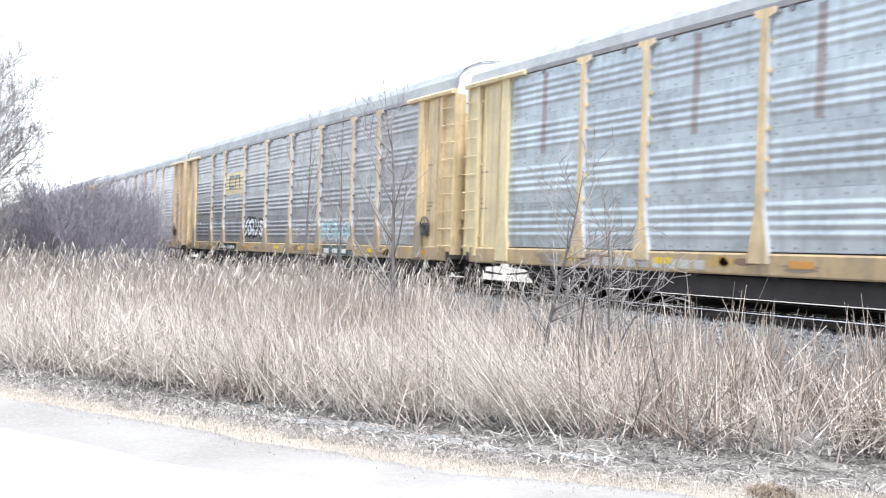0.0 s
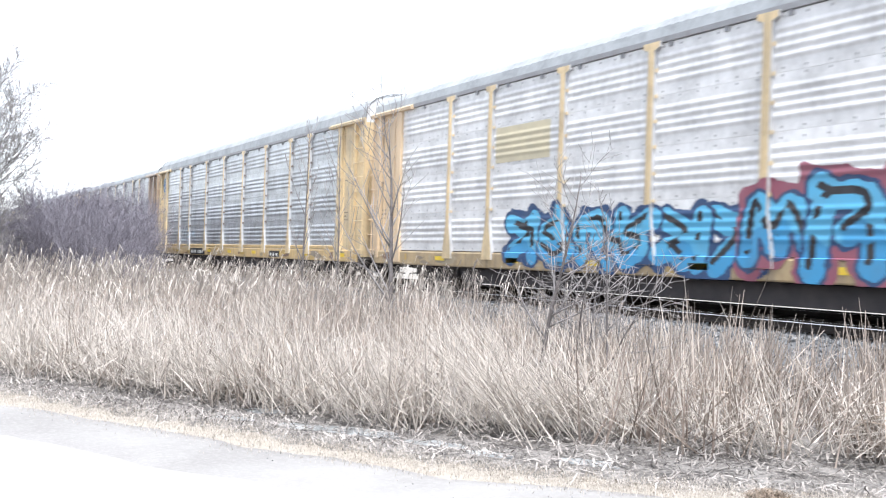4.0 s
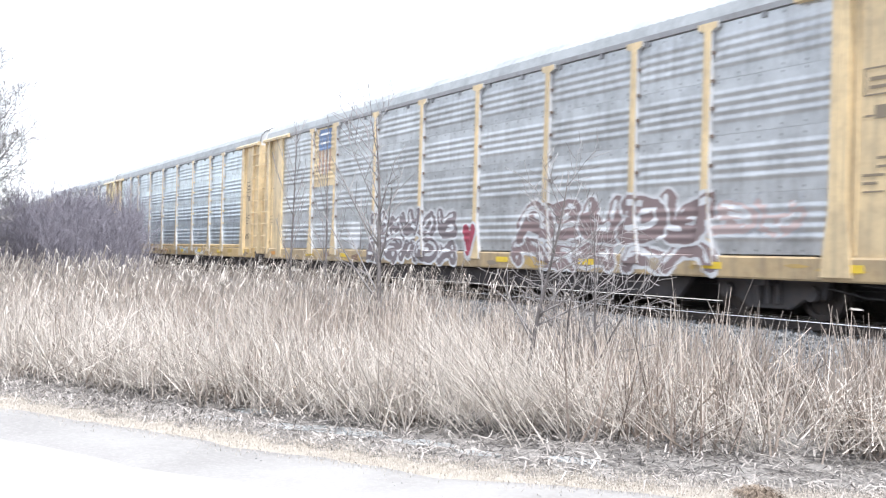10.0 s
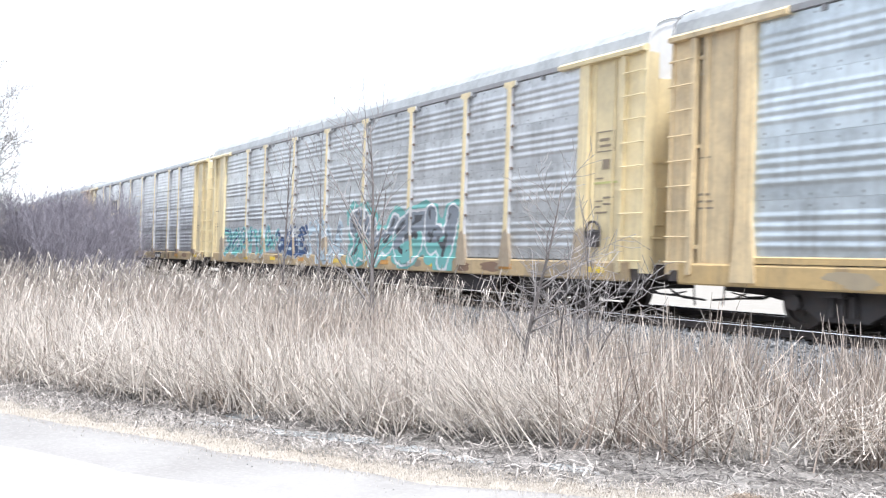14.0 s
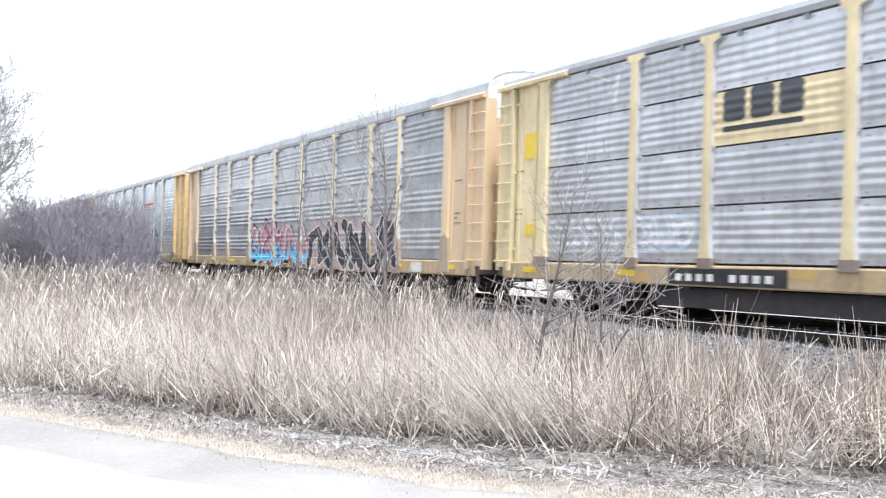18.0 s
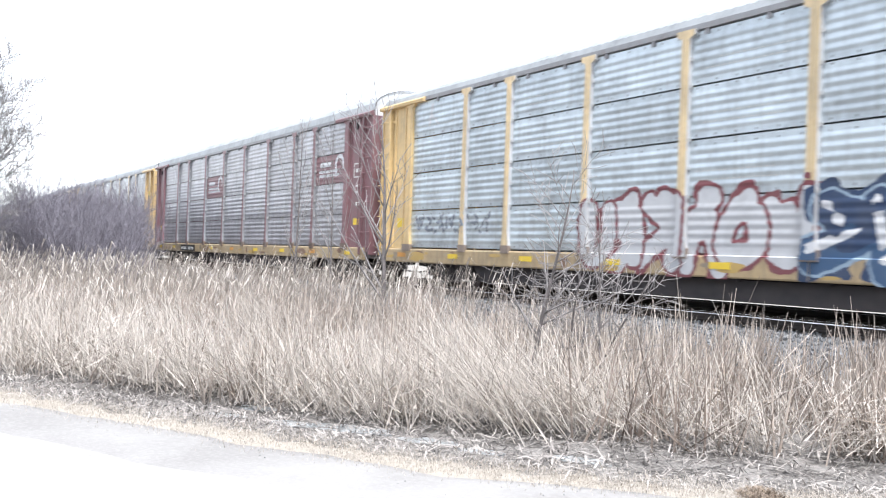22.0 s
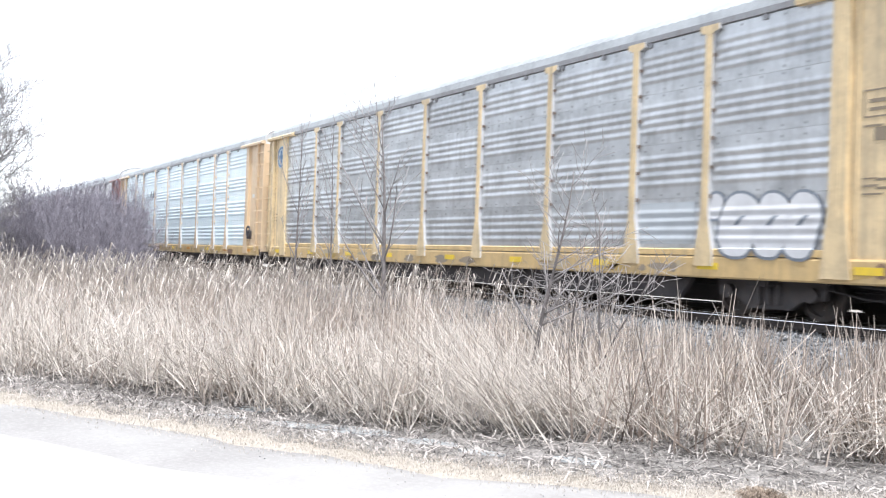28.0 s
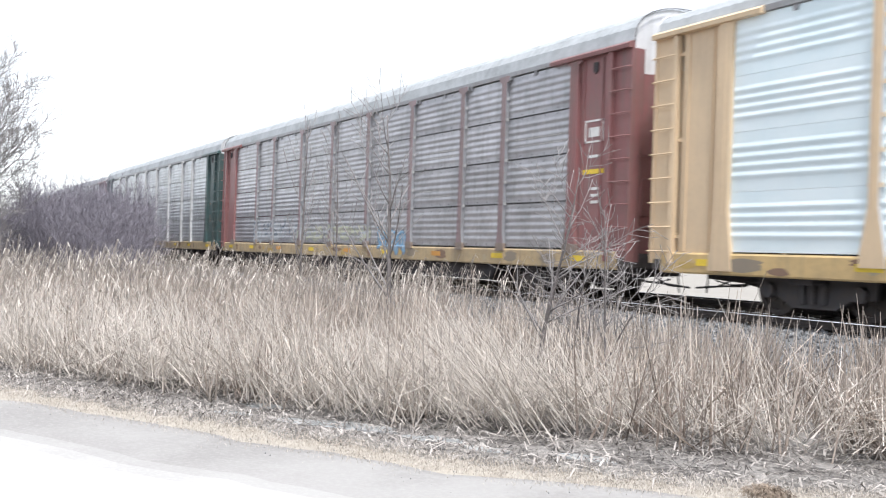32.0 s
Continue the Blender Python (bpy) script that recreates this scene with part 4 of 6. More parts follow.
# ---- markings, signs and graffiti on the cars ----
SKY, NAVY, INK = spray("sky_blue", (0.12, 0.45, 0.70)), spray("navy", (0.03, 0.07, 0.17)), spray("black", (0.025, 0.025, 0.03))
CHALK, TEAL, PINK = spray("white", (0.68, 0.69, 0.71)), spray("teal", (0.17, 0.44, 0.42)), spray("pink", (0.43, 0.25, 0.29))
ROSE, CRIMSON, SLATE = spray("salmon", (0.46, 0.37, 0.35)), spray("crimson", (0.38, 0.06, 0.10)), spray("slate", (0.22, 0.25, 0.29))
LIME, PALE, FOG = spray("lime", (0.42, 0.48, 0.12)), spray("pale_blue", (0.45, 0.55, 0.62)), spray("fog_grey", (0.46, 0.48, 0.51))
GREEN, LEMON, SHIELD = spray("green", (0.16, 0.34, 0.22)), spray("lemon", (0.52, 0.48, 0.22)), spray("emblem_blue", (0.13, 0.24, 0.41))
DEEP, SCARLET = spray("deep_blue", (0.03, 0.055, 0.12)), spray("scarlet", (0.62, 0.12, 0.08))


def sign(n, shapes, mat, name="emblem", lift=0.006, label="", kind="four"):
    return part(name, conform(shapes, kind, lift, mat, name), TRAIN[n], pose(0, NEAR, 0), label)


def box_rows(x0, x1, z0, z1):
    return stroke((x0 + x1) / 2, z0, (x0 + x1) / 2, z1, abs(x1 - x0))


def number_plate(n, x0, x1, z0=0.68, z1=0.98, count=9, dark="black"):
    plate_ob = part("number_board", Shape().box((x0, -0.06, z0), (x1, -0.05, z1)).mesh("number_board", M[dark]), TRAIN[n], pose(0, NEAR, 0), "black board with white characters as bars")
    w = (x1 - x0) * 0.86 / count
    mark = cached(("char", round(w, 2), round(z1 - z0, 2)), lambda: Shape().box((0, -0.066, 0), (w * 0.56, -0.06, (z1 - z0) * 0.44)).mesh("character", M["mark_white"]))
    for k in range(count):
        if count > 6 and k == 4:
            continue
        part("character", mark, plate_ob, pose(x0 + (x1 - x0) * 0.07 + k * w, 0, z0 + (z1 - z0) * 0.22))


def bare_number(n, x0, x1, z, h, count, mat):
    w = (x1 - x0) / count
    mark = cached(("bare", round(w, 2), round(h, 2), mat.name), lambda: Shape().box((0, -0.056, 0), (w * 0.66, -0.05, h)).mesh("character", mat))
    for k in range(count):
        part("character", mark, TRAIN[n], pose(x0 + k * w, NEAR, z))


def end_notes(n, at_rear, rows, mat, name="stencil"):
    """Small stencilled blocks of writing on an end panel, as bars: rows of (x, z, width, height)."""
    for x, z, w, h in rows:
        part(name, Shape().box((x, -0.007, z), (x + w, -0.001, z + h)).mesh(name, mat), TRAIN[n], pose(-LONG if at_rear else 0, NEAR, 0))


def brake_wheel(n, x=-1.35, z=1.62):
    s = Shape().disc((0, 0, 0), 0.2, 0.24, -0.02, 0.02, 18)
    for k in range(4):
        a = k * math.pi / 2
        s.tube([(0.04 * math.cos(a), 0, 0.04 * math.sin(a)), (0.21 * math.cos(a), 0, 0.21 * math.sin(a))], 0.014, 5)
    s.disc((0, 0, 0), 0, 0.06, -0.03, 0.1, 10)
    w = part("brake_wheel", s.mesh("brake_wheel", M["steel"]), TRAIN[n], pose(x, NEAR - 0.1, z))
    part("gear_box", Shape().box((-0.16, 0.0, -0.3), (0.14, 0.1, 0.05), 0.03).mesh("gear_box", M["steel"]), w)


# car -1: rust streaks under the roof seams and pale digits on the sill
for x in (-23.9, -19.2, -16.5):
    sign(-1, [stroke(x - 0.02, 3.2, x, 5.05, 0.16)], spray("rust_streak", (0.37, 0.33, 0.34)), "rust_streak", 0.003)
bare_number(-1, -22.0, -18.7, 0.72, 0.17, 9, M["silver_post"])
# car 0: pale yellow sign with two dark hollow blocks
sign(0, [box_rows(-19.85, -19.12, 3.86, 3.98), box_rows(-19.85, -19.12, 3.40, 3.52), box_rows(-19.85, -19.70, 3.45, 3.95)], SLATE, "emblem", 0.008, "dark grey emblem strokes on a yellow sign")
sign(0, [box_rows(-18.98, -18.84, 3.40, 3.98), box_rows(-18.84, -18.3, 3.86, 3.98), box_rows(-18.42, -18.28, 3.40, 3.86)], SLATE, "emblem", 0.01)
graffiti(TRAIN[0], -17.4, -15.05, 1.2, 2.12, CHALK, INK, CHALK, 4, seed=3, thick=0.13, edge=0.09)
graffiti(TRAIN[0], -8.9, -6.4, 1.15, 1.86, spray("pale_teal", (0.34, 0.50, 0.54)), CHALK, SLATE, 4, seed=4, thick=0.24, edge=0.06)
graffiti(TRAIN[0], -25.3, -24.2, 1.4, 2.05, FOG, SLATE, CHALK, 2, seed=5, fade=0.4)
number_plate(0, -21.1, -18.4)
number_plate(0, -8.7, -6.2, 0.66, 1.0, 3, "green")
# car 1: the large blue piece
graffiti(TRAIN[1], -19.7, -12.0, 0.68, 2.1, SKY, NAVY, INK, 6, seed=11, thick=0.17, edge=0.07, low=spray("bright_blue", (0.07, 0.33, 0.60)), cloud=NAVY, puff=0.12)
graffiti(TRAIN[1], -12.3, -7.2, 0.68, 2.55, SKY, NAVY, INK, 4, seed=12, thick=0.18, edge=0.07, low=spray("bright_blue", (0.07, 0.33, 0.60)), cloud=spray("dark_rose", (0.30, 0.10, 0.14)), puff=0.3)
graffiti(TRAIN[1], -7.4, -5.7, 0.75, 2.35, spray("dusty_mauve", (0.36, 0.24, 0.29)), spray("dark_rose", (0.30, 0.10, 0.14)), FOG, 2, seed=13, cloud=spray("dark_rose", (0.30, 0.10, 0.14)), fade=0.45)
sign(1, [box_rows(-20.3, -18.1, 3.22, 4.08)], spray("faded_sign", (0.62, 0.56, 0.40)), "sign_panel", 0.004)
# car 2: grey tag, round emblem
graffiti(TRAIN[2], -22.0, -19.3, 1.1, 2.03, FOG, SLATE, PALE, 3, seed=21, thick=0.2, fade=0.35)
number_plate(2, -20.1, -17.55)
number_plate(2, -8.4, -7.25, 0.70, 0.94, 3)
for n in (2, 12):
    em = part("emblem", Shape().disc((-25.98, 0, 4.42), 0.0, 0.42, -0.008, -0.002, 28).mesh("emblem", PALE), TRAIN[n], pose(0, NEAR, 0), "round blue and white emblem")
    part("ring", Shape().disc((-25.98, 0, 4.42), 0.31, 0.38, -0.012, -0.008, 28).mesh("ring", SHIELD), em)
    part("cross_bar", Shape().box((-26.2, -0.014, 4.35), (-25.76, -0.008, 4.49)).mesh("cross_bar", SHIELD), em)
    part("cross_bar", Shape().box((-26.05, -0.016, 4.17), (-25.91, -0.0085, 4.67)).mesh("cross_bar", SHIELD), em)
# car 3: pinkish tag, dark smeared sign
graffiti(TRAIN[3], -17.8, -13.9, 1.08, 1.85, spray("pale_rose", (0.50, 0.40, 0.39)), spray("dusky_rose", (0.44, 0.31, 0.31)), FOG, 4, seed=31, thick=0.26, cloud=spray("pale_rose", (0.50, 0.40, 0.39)), puff=0.2, fade=0.2)
sign(3, [box_rows(-20.1, -18.6, 3.86, 3.93), box_rows(-20.1, -18.3, 3.72, 3.79), box_rows(-18.9, -17.8, 3.40, 3.52), box_rows(-19.0, -18.1, 3.58, 3.66)], SLATE, "stencil", 0.006)
number_plate(3, -21.1, -18.5)
number_plate(3, -8.4, -7.1, 0.66, 1.0, 3)
# car 4: black and white letters, heart, white disc, shield
graffiti(TRAIN[4], -17.95, -12.85, 0.64, 1.5, spray("smoky_mauve", (0.21, 0.18, 0.19)), CHALK, CHALK, 5, seed=41, thick=0.17, edge=0.062)
graffiti(TRAIN[4], -17.7, -12.95, 1.25, 2.22, spray("smoky_mauve", (0.21, 0.18, 0.19)), CHALK, CHALK, 5, seed=45, thick=0.18, edge=0.062)
graffiti(TRAIN[4], -10.4, -4.2, 0.64, 1.45, spray("rusty_mauve", (0.26, 0.195, 0.195)), CHALK, CHALK, 5, seed=42, thick=0.18, edge=0.062)
graffiti(TRAIN[4], -10.2, -4.35, 1.2, 2.28, spray("rusty_mauve", (0.26, 0.195, 0.195)), CHALK, CHALK, 5, seed=46, thick=0.19, edge=0.062)
graffiti(TRAIN[4], -4.3, -2.4, 1.3, 2.1, spray("pale_rose", (0.50, 0.40, 0.39)), FOG, CHALK, 2, seed=43, fade=0.3)
sign(4, [blob(-18.95, 1.48, 0.95, 0.86, wob=0.25)], CHALK, "graffiti", 0.006)
swoosh(4, [[(-12.5, 1.56), (-12.27, 1.0), (-12.04, 1.56)], [(-12.3, 1.4), (-12.24, 1.4)]], 0.42, CHALK, "heart_rim", lift=0.005)
swoosh(4, [[(-12.48, 1.56), (-12.27, 1.06), (-12.06, 1.56)], [(-12.3, 1.4), (-12.24, 1.4)]], 0.3, CRIMSON, "heart", "dark red sprayed heart")
sign(4, [[(4.36 + 0.05 * i, -21.47 - 0.5 + 0.02 * math.sin(i), -21.47 + 0.5 + 0.02 * math.sin(i)) for i in range(15)]], spray("washed_blue", (0.20, 0.29, 0.48)), "shield_top", 0.006, "blue shield top with white lines")
sign(4, [box_rows(-21.85, -21.1, 4.86, 4.93), box_rows(-21.85, -21.1, 4.56, 4.63)], CHALK, "shield_line", 0.01)
for k in range(7):
    x = -21.9 + k * 0.145
    sign(4, [box_rows(x - 0.036, x + 0.036, 3.5 + 0.12 * abs(k - 3) / 3, 4.36)], spray("washed_red", (0.48, 0.27, 0.24)) if k % 2 == 0 else CHALK, "shield_stripe", 0.007)
# car 5: faint marks
graffiti(TRAIN[5], -11.9, -7.9, 0.7, 2.0, CHALK, PALE, CHALK, 4, seed=51, thick=0.06, edge=0.05, fade=0.35)
graffiti(TRAIN[5], -17.2, -15.1, 1.12, 1.85, FOG, SLATE, PALE, 3, seed=52, thick=0.1, fade=0.3)
bare_number(5, -18.75, -17.6, 0.72, 0.14, 5, M["mark_white"])
bare_number(5, -8.4, -7.15, 0.72, 0.16, 6, M["mark_white"])
# car 6: teal piece
graffiti(TRAIN[6], -13.1, -6.7, 0.74, 2.5, SLATE, CHALK, spray("charcoal", (0.06, 0.065, 0.075)), 4, seed=61, thick=0.16, edge=0.075, cloud=TEAL, puff=0.3, low=TEAL)
graffiti(TRAIN[6], -16.2, -13.3, 0.76, 2.3, PALE, CHALK, SLATE, 3, seed=62, thick=0.15, loops=False, fade=0.15)
graffiti(TRAIN[6], -25.2, -19.0, 0.9, 2.15, TEAL, PALE, NAVY, 6, seed=63, thick=0.14, fade=0.2)
graffiti(TRAIN[6], -19.0, -16.3, 0.9, 2.1, NAVY, FOG, PALE, 3, seed=64, thick=0.2, fade=0.2)
# car 7: yellow sign with dark blocks
for x in (-20.1, -19.5, -18.9):
    swoosh(7, [[(x, 3.66), (x + 0.3, 3.66)], [(x, 3.84), (x + 0.3, 3.84)], [(x, 4.0), (x + 0.3, 4.0)]], 0.21, spray("charcoal", (0.06, 0.065, 0.075)), "emblem", "dark block on a yellow sign", "six")
swoosh(7, [[(-20.15, 3.42), (-18.55, 3.42)]], 0.1, spray("charcoal", (0.06, 0.065, 0.075)), "emblem_bar", "", "six")
graffiti(TRAIN[7], -25.2, -22.7, 1.3, 2.02, CHALK, FOG, CHALK, 5, kind="six", seed=71, thick=0.07, edge=0.02, fade=0.2)
graffiti(TRAIN[7], -22.3, -20.8, 1.3, 2.0, CHALK, PALE, FOG, 3, kind="six", seed=72, thick=0.2, fade=0.2)
sign(7, [stroke(-24.0, 5.05, -23.2, 4.75, 0.1), stroke(-23.1, 4.3, -23.0, 4.85, 0.12), stroke(-23.3, 4.5, -22.9, 4.78, 0.1)], CHALK, "graffiti", 0.006, "", "six")
number_plate(7, -21.4, -18.7)
number_plate(7, -8.6, -7.45, 0.66, 1.0, 3)
# car 8: pink, white and blue piece, then black and salmon letters
graffiti(TRAIN[8], -17.3, -11.3, 0.72, 2.35, PINK, CHALK, spray("maroon", (0.20, 0.06, 0.07)), 5, seed=81, thick=0.19, edge=0.045, low=SKY, cloud=spray("maroon", (0.20, 0.06, 0.07)), puff=0.12, loops=False)

graffiti(TRAIN[8], -11.1, -4.5, 0.66, 2.3, INK, CHALK, spray("charcoal", (0.06, 0.065, 0.075)), 6, seed=83, thick=0.17, edge=0.035, cloud=spray("coral", (0.50, 0.34, 0.31)), puff=0.22, loops=False)
sign(8, [box_rows(-20.1, -18.9, 3.86, 3.92), box_rows(-20.1, -18.4, 3.7, 3.76), box_rows(-19.6, -18.2, 3.45, 3.53)], SLATE, "stencil", 0.006)
part("tag_board", Shape().box((-3.55, -0.06, 0.7), (-3.0, -0.05, 0.96)).mesh("tag_board", M["mark_white"]), TRAIN[8], pose(0, NEAR, 0))
# car 9: silver letters, dark blue block, yellow letter, red and white banner
graffiti(TRAIN[9], -17.7, -12.0, 0.66, 2.25, spray("silver", (0.56, 0.57, 0.59)), spray("maroon", (0.20, 0.06, 0.07)), spray("silver", (0.56, 0.57, 0.59)), 6, kind="six", seed=91, thick=0.21, edge=0.07, cloud=spray("maroon", (0.20, 0.06, 0.07)), puff=0.1)
graffiti(TRAIN[9], -11.9, -5.6, 0.64, 2.3, DEEP, spray("chalky_blue", (0.30, 0.40, 0.50)), CHALK, 5, kind="six", seed=92, thick=0.24, edge=0.05, cloud=DEEP, puff=0.16, low=spray("dusk_blue", (0.045, 0.10, 0.20)))
graffiti(TRAIN[9], -6.6, -5.2, 0.64, 1.3, spray("strong_blue", (0.05, 0.18, 0.42)), DEEP, DEEP, 2, kind="six", seed=93, thick=0.25, loops=False)
graffiti(TRAIN[9], -4.4, -2.6, 0.8, 1.9, LEMON, CHALK, PALE, 2, kind="six", seed=94)
sign(9, [box_rows(-9.05, -6.5, 3.55, 4.12)], CHALK, "banner", 0.004, "white banner with red and green lines", "six")
sign(9, [box_rows(-8.95, -6.7, 3.86, 3.98), box_rows(-8.95, -7.4, 3.74, 3.8)], SCARLET, "banner_line", 0.01, "", "six")
sign(9, [box_rows(-8.95, -6.9, 3.58, 3.64)], GREEN, "banner_line", 0.01, "", "six")
sign(9, [stroke(-24.4, 4.4, -24.25, 5.0, 0.1), stroke(-24.3, 4.7, -23.9, 4.4, 0.1)], CHALK, "graffiti", 0.006, "", "six")
graffiti(TRAIN[9], -25.1, -21.2, 1.45, 2.0, SLATE, FOG, SLATE, 7, kind="six", seed=95, thick=0.08, edge=0.02, fade=0.35)
# car 10: brown sign panels with a white hook over two long bars
for xa, xb in ((-17.2, -15.0), (-4.1, -2.0)):
    cx = xb - 0.42
    hook = [(cx + 0.30 * math.cos(q), 3.72 + 0.30 * math.sin(q)) for q in (-0.2, 0.2, 0.6, 1.0, 1.4, 1.8, 2.2, 2.6, 3.0, 3.5)]
    swoosh(10, [hook, [hook[-1], (cx - 0.24, 3.42)]], 0.14, CHALK, "emblem_hook", "white hook emblem on a brown sign", "six")
    swoosh(10, [[(xa + 0.02, 3.56), (cx - 0.2, 3.56)]], 0.085, CHALK, "emblem_line", "", "six")
    swoosh(10, [[(xa + 0.02, 3.42), (cx - 0.05, 3.42)]], 0.085, CHALK, "emblem_line", "", "six")
    sign(10, [box_rows(xa + 0.08, xa + 0.98, 3.72, 3.88)], CHALK, "emblem_bar", 0.006, "", "six")
sign(10, [stroke(-24.1, 5.0, -23.5, 4.85, 0.12), stroke(-23.2, 4.4, -23.45, 4.85, 0.16), stroke(-23.5, 3.9, -23.45, 4.3, 0.1)], CHALK, "graffiti", 0.006, "", "six")
part("placard", Shape().box((-26.05, -0.01, 1.72), (-25.5, -0.002, 1.95)).mesh("placard", M["mark_yellow"]), TRAIN[10], pose(0, NEAR, 0))
number_plate(10, -21.6, -19.0)
end_notes(10, False, [(-1.3, 3.66, 0.6, 0.04), (-1.3, 3.24, 0.6, 0.04), (-1.3, 3.24, 0.04, 0.46), (-0.74, 3.24, 0.04, 0.46), (-1.15, 3.4, 0.35, 0.12), (-1.15, 2.95, 0.3, 0.05), (-1.15, 2.75, 0.22, 0.05), (-1.1, 2.35, 0.3, 0.12)], M["mark_white"])
end_notes(10, False, [(-1.24, 1.75, 0.5, 0.2)], M["mark_yellow"], "placard")
# car 11: pale shield, white, teal and lime tags
sign(11, [box_rows(-22.0, -21.0, 4.45, 5.0)], PALE, "shield_top", 0.006)
for k in range(5):
    sign(11, [box_rows(-21.95 + k * 0.2, -21.87 + k * 0.2, 3.6, 4.4)], ROSE, "shield_stripe", 0.006)
graffiti(TRAIN[11], -18.2, -13.9, 1.05, 1.8, CHALK, FOG, SLATE, 4, kind="kick", seed=111, thick=0.13)
graffiti(TRAIN[11], -11.9, -10.1, 1.18, 1.65, PALE, FOG, SLATE, 3, kind="kick", seed=112, fade=0.3)
graffiti(TRAIN[11], -9.1, -5.7, 1.15, 1.7, GREEN, FOG, TEAL, 4, kind="kick", seed=113, thick=0.22, cloud=spray("soft_green", (0.30, 0.44, 0.34)), puff=0.2, fade=0.2)
graffiti(TRAIN[11], -3.75, -2.2, 1.18, 1.75, LIME, spray("pale_lime", (0.50, 0.54, 0.28)), CHALK, 2, kind="kick", seed=114, fade=0.3)
# car 12: white bubbles with dark rims
for cx, w, h, z in ((-4.28, 0.34, 0.44, 1.92), (-3.74, 0.86, 1.08, 1.58), (-3.05, 0.72, 1.06, 1.57), (-2.45, 0.68, 1.06, 1.56)):
    b = sign(12, [blob(cx, z, w + 0.1, h + 0.1, wob=0.2)], SLATE, "graffiti", 0.012, "white bubble graffiti with dark rim", "kick")
    part("fill", conform([blob(cx, z, w, h, wob=0.2)], "kick", 0.016, CHALK, "fill"), b)
    if w > 0.5:
        part("inner_stroke", conform([stroke(cx - 0.06, z, cx + 0.1, z + 0.16, 0.1)], "kick", 0.02, SLATE, "inner_stroke"), b)
sign(12, [box_rows(-6.2, -4.75, 1.25, 2.02)], spray("thin_white", (0.50, 0.54, 0.57)), "paint_patch", 0.003)
# car 13: black emblem with lines, small board
sign(13, [stroke(-18.95, 3.55, -18.75, 4.0, 0.16), stroke(-18.7, 3.98, -18.45, 3.56, 0.16), stroke(-18.35, 3.55, -18.15, 4.0, 0.16), stroke(-18.2, 3.62, -17.85, 3.98, 0.2)], SLATE, "emblem", 0.008, "black emblem strokes with thin lines")
for z in (3.55, 3.7, 3.85):
    sign(13, [box_rows(-19.9 + (z - 3.55) * 0.4, -19.2, z, z + 0.04)], SLATE, "emblem_line", 0.008)
number_plate(13, -20.0, -17.6, 0.68, 0.9, 10)
end_notes(13, False, [(-1.24, 3.0, 0.3, 0.14)], M["mark_white"])
# car 14: tags and notes on red ends
graffiti(TRAIN[14], -22.8, -17.8, 1.08, 2.0, FOG, spray("dim_grey", (0.36, 0.37, 0.39)), SLATE, 5, kind="six", seed=141, fade=0.4)
graffiti(TRAIN[14], -17.8, -11.6, 1.08, 1.72, spray("pale_lemon", (0.47, 0.48, 0.37)), spray("dim_grey", (0.36, 0.37, 0.39)), FOG, 5, kind="six", seed=142, fade=0.4)
graffiti(TRAIN[14], -11.2, -9.4, 0.8, 1.6, spray("dusty_blue", (0.20, 0.36, 0.52)), SLATE, FOG, 3, kind="six", seed=143, fade=0.3)
end_notes(14, False, [(-1.45, 3.74, 0.6, 0.04), (-1.45, 3.3, 0.6, 0.04), (-1.45, 3.3, 0.04, 0.46), (-0.89, 3.3, 0.04, 0.46), (-1.32, 3.42, 0.34, 0.2), (-1.3, 2.98, 0.3, 0.06), (-1.2, 2.3, 0.3, 0.06), (-1.2, 2.16, 0.24, 0.06), (-1.2, 2.02, 0.3, 0.06)], M["mark_white"])
end_notes(14, False, [(-1.5, 2.64, 0.7, 0.1)], M["mark_yellow"], "placard")
# writing too small to read on the yellow ends
for n, car in TRAIN.items():
    if n in (10, 14, 13):
        continue
    r = random.Random(n + 900)
    for at_rear in (False, True):
        x = -1.4
        end_notes(n, at_rear, [(x if not at_rear else 0.75, z, r.uniform(0.15, 0.36), r.uniform(0.02, 0.045)) for z in (2.0, 2.12, 2.24, 3.0 + r.uniform(-0.3, 0.3))], spray("worn_stencil", (0.26, 0.21, 0.15)))
for n in (4, 5, 6, 11, 12, 1):
    q, x = random.Random(n + 70), -1.42
    z = 3.3 + q.uniform(-0.2, 0.2)
    end_notes(n, False, [(x, z, 0.56, 0.025), (x, z + 0.4, 0.56, 0.025), (x, z + 0.025, 0.025, 0.375), (x + 0.535, z + 0.025, 0.025, 0.375), (x + 0.1, z + 0.1, 0.34, 0.05), (x + 0.1, z + 0.22, 0.3, 0.06),
                         (x + 0.2, z - 0.35, 0.22, 0.2), (x + 0.25, z - 0.95, 0.3, 0.04), (x + 0.25, z - 1.08, 0.26, 0.04)], spray("worn_stencil", (0.26, 0.21, 0.15)))
end_notes(6, False, [(-1.45, 2.6, 0.72, 0.045)], spray("faded_lime", (0.50, 0.49, 0.20)), "stripe")
end_notes(11, False, [(-1.3, 3.78, 0.4, 0.22)], M["mark_yellow"], "placard")
for n in (0, 1, 6, 13):
    brake_wheel(n)
for n in (7, 9):
    part("placard", Shape().box((-26.1, -0.01, 1.64), (-25.58, -0.002, 1.9)).mesh("placard", M["mark_yellow"]), TRAIN[n], pose(0, NEAR, 0))
part("placard", Shape().box((-26.2, -0.01, 3.4), (-25.66, -0.002, 4.0)).mesh("placard", M["mark_yellow"]), TRAIN[7], pose(0, NEAR, 0))
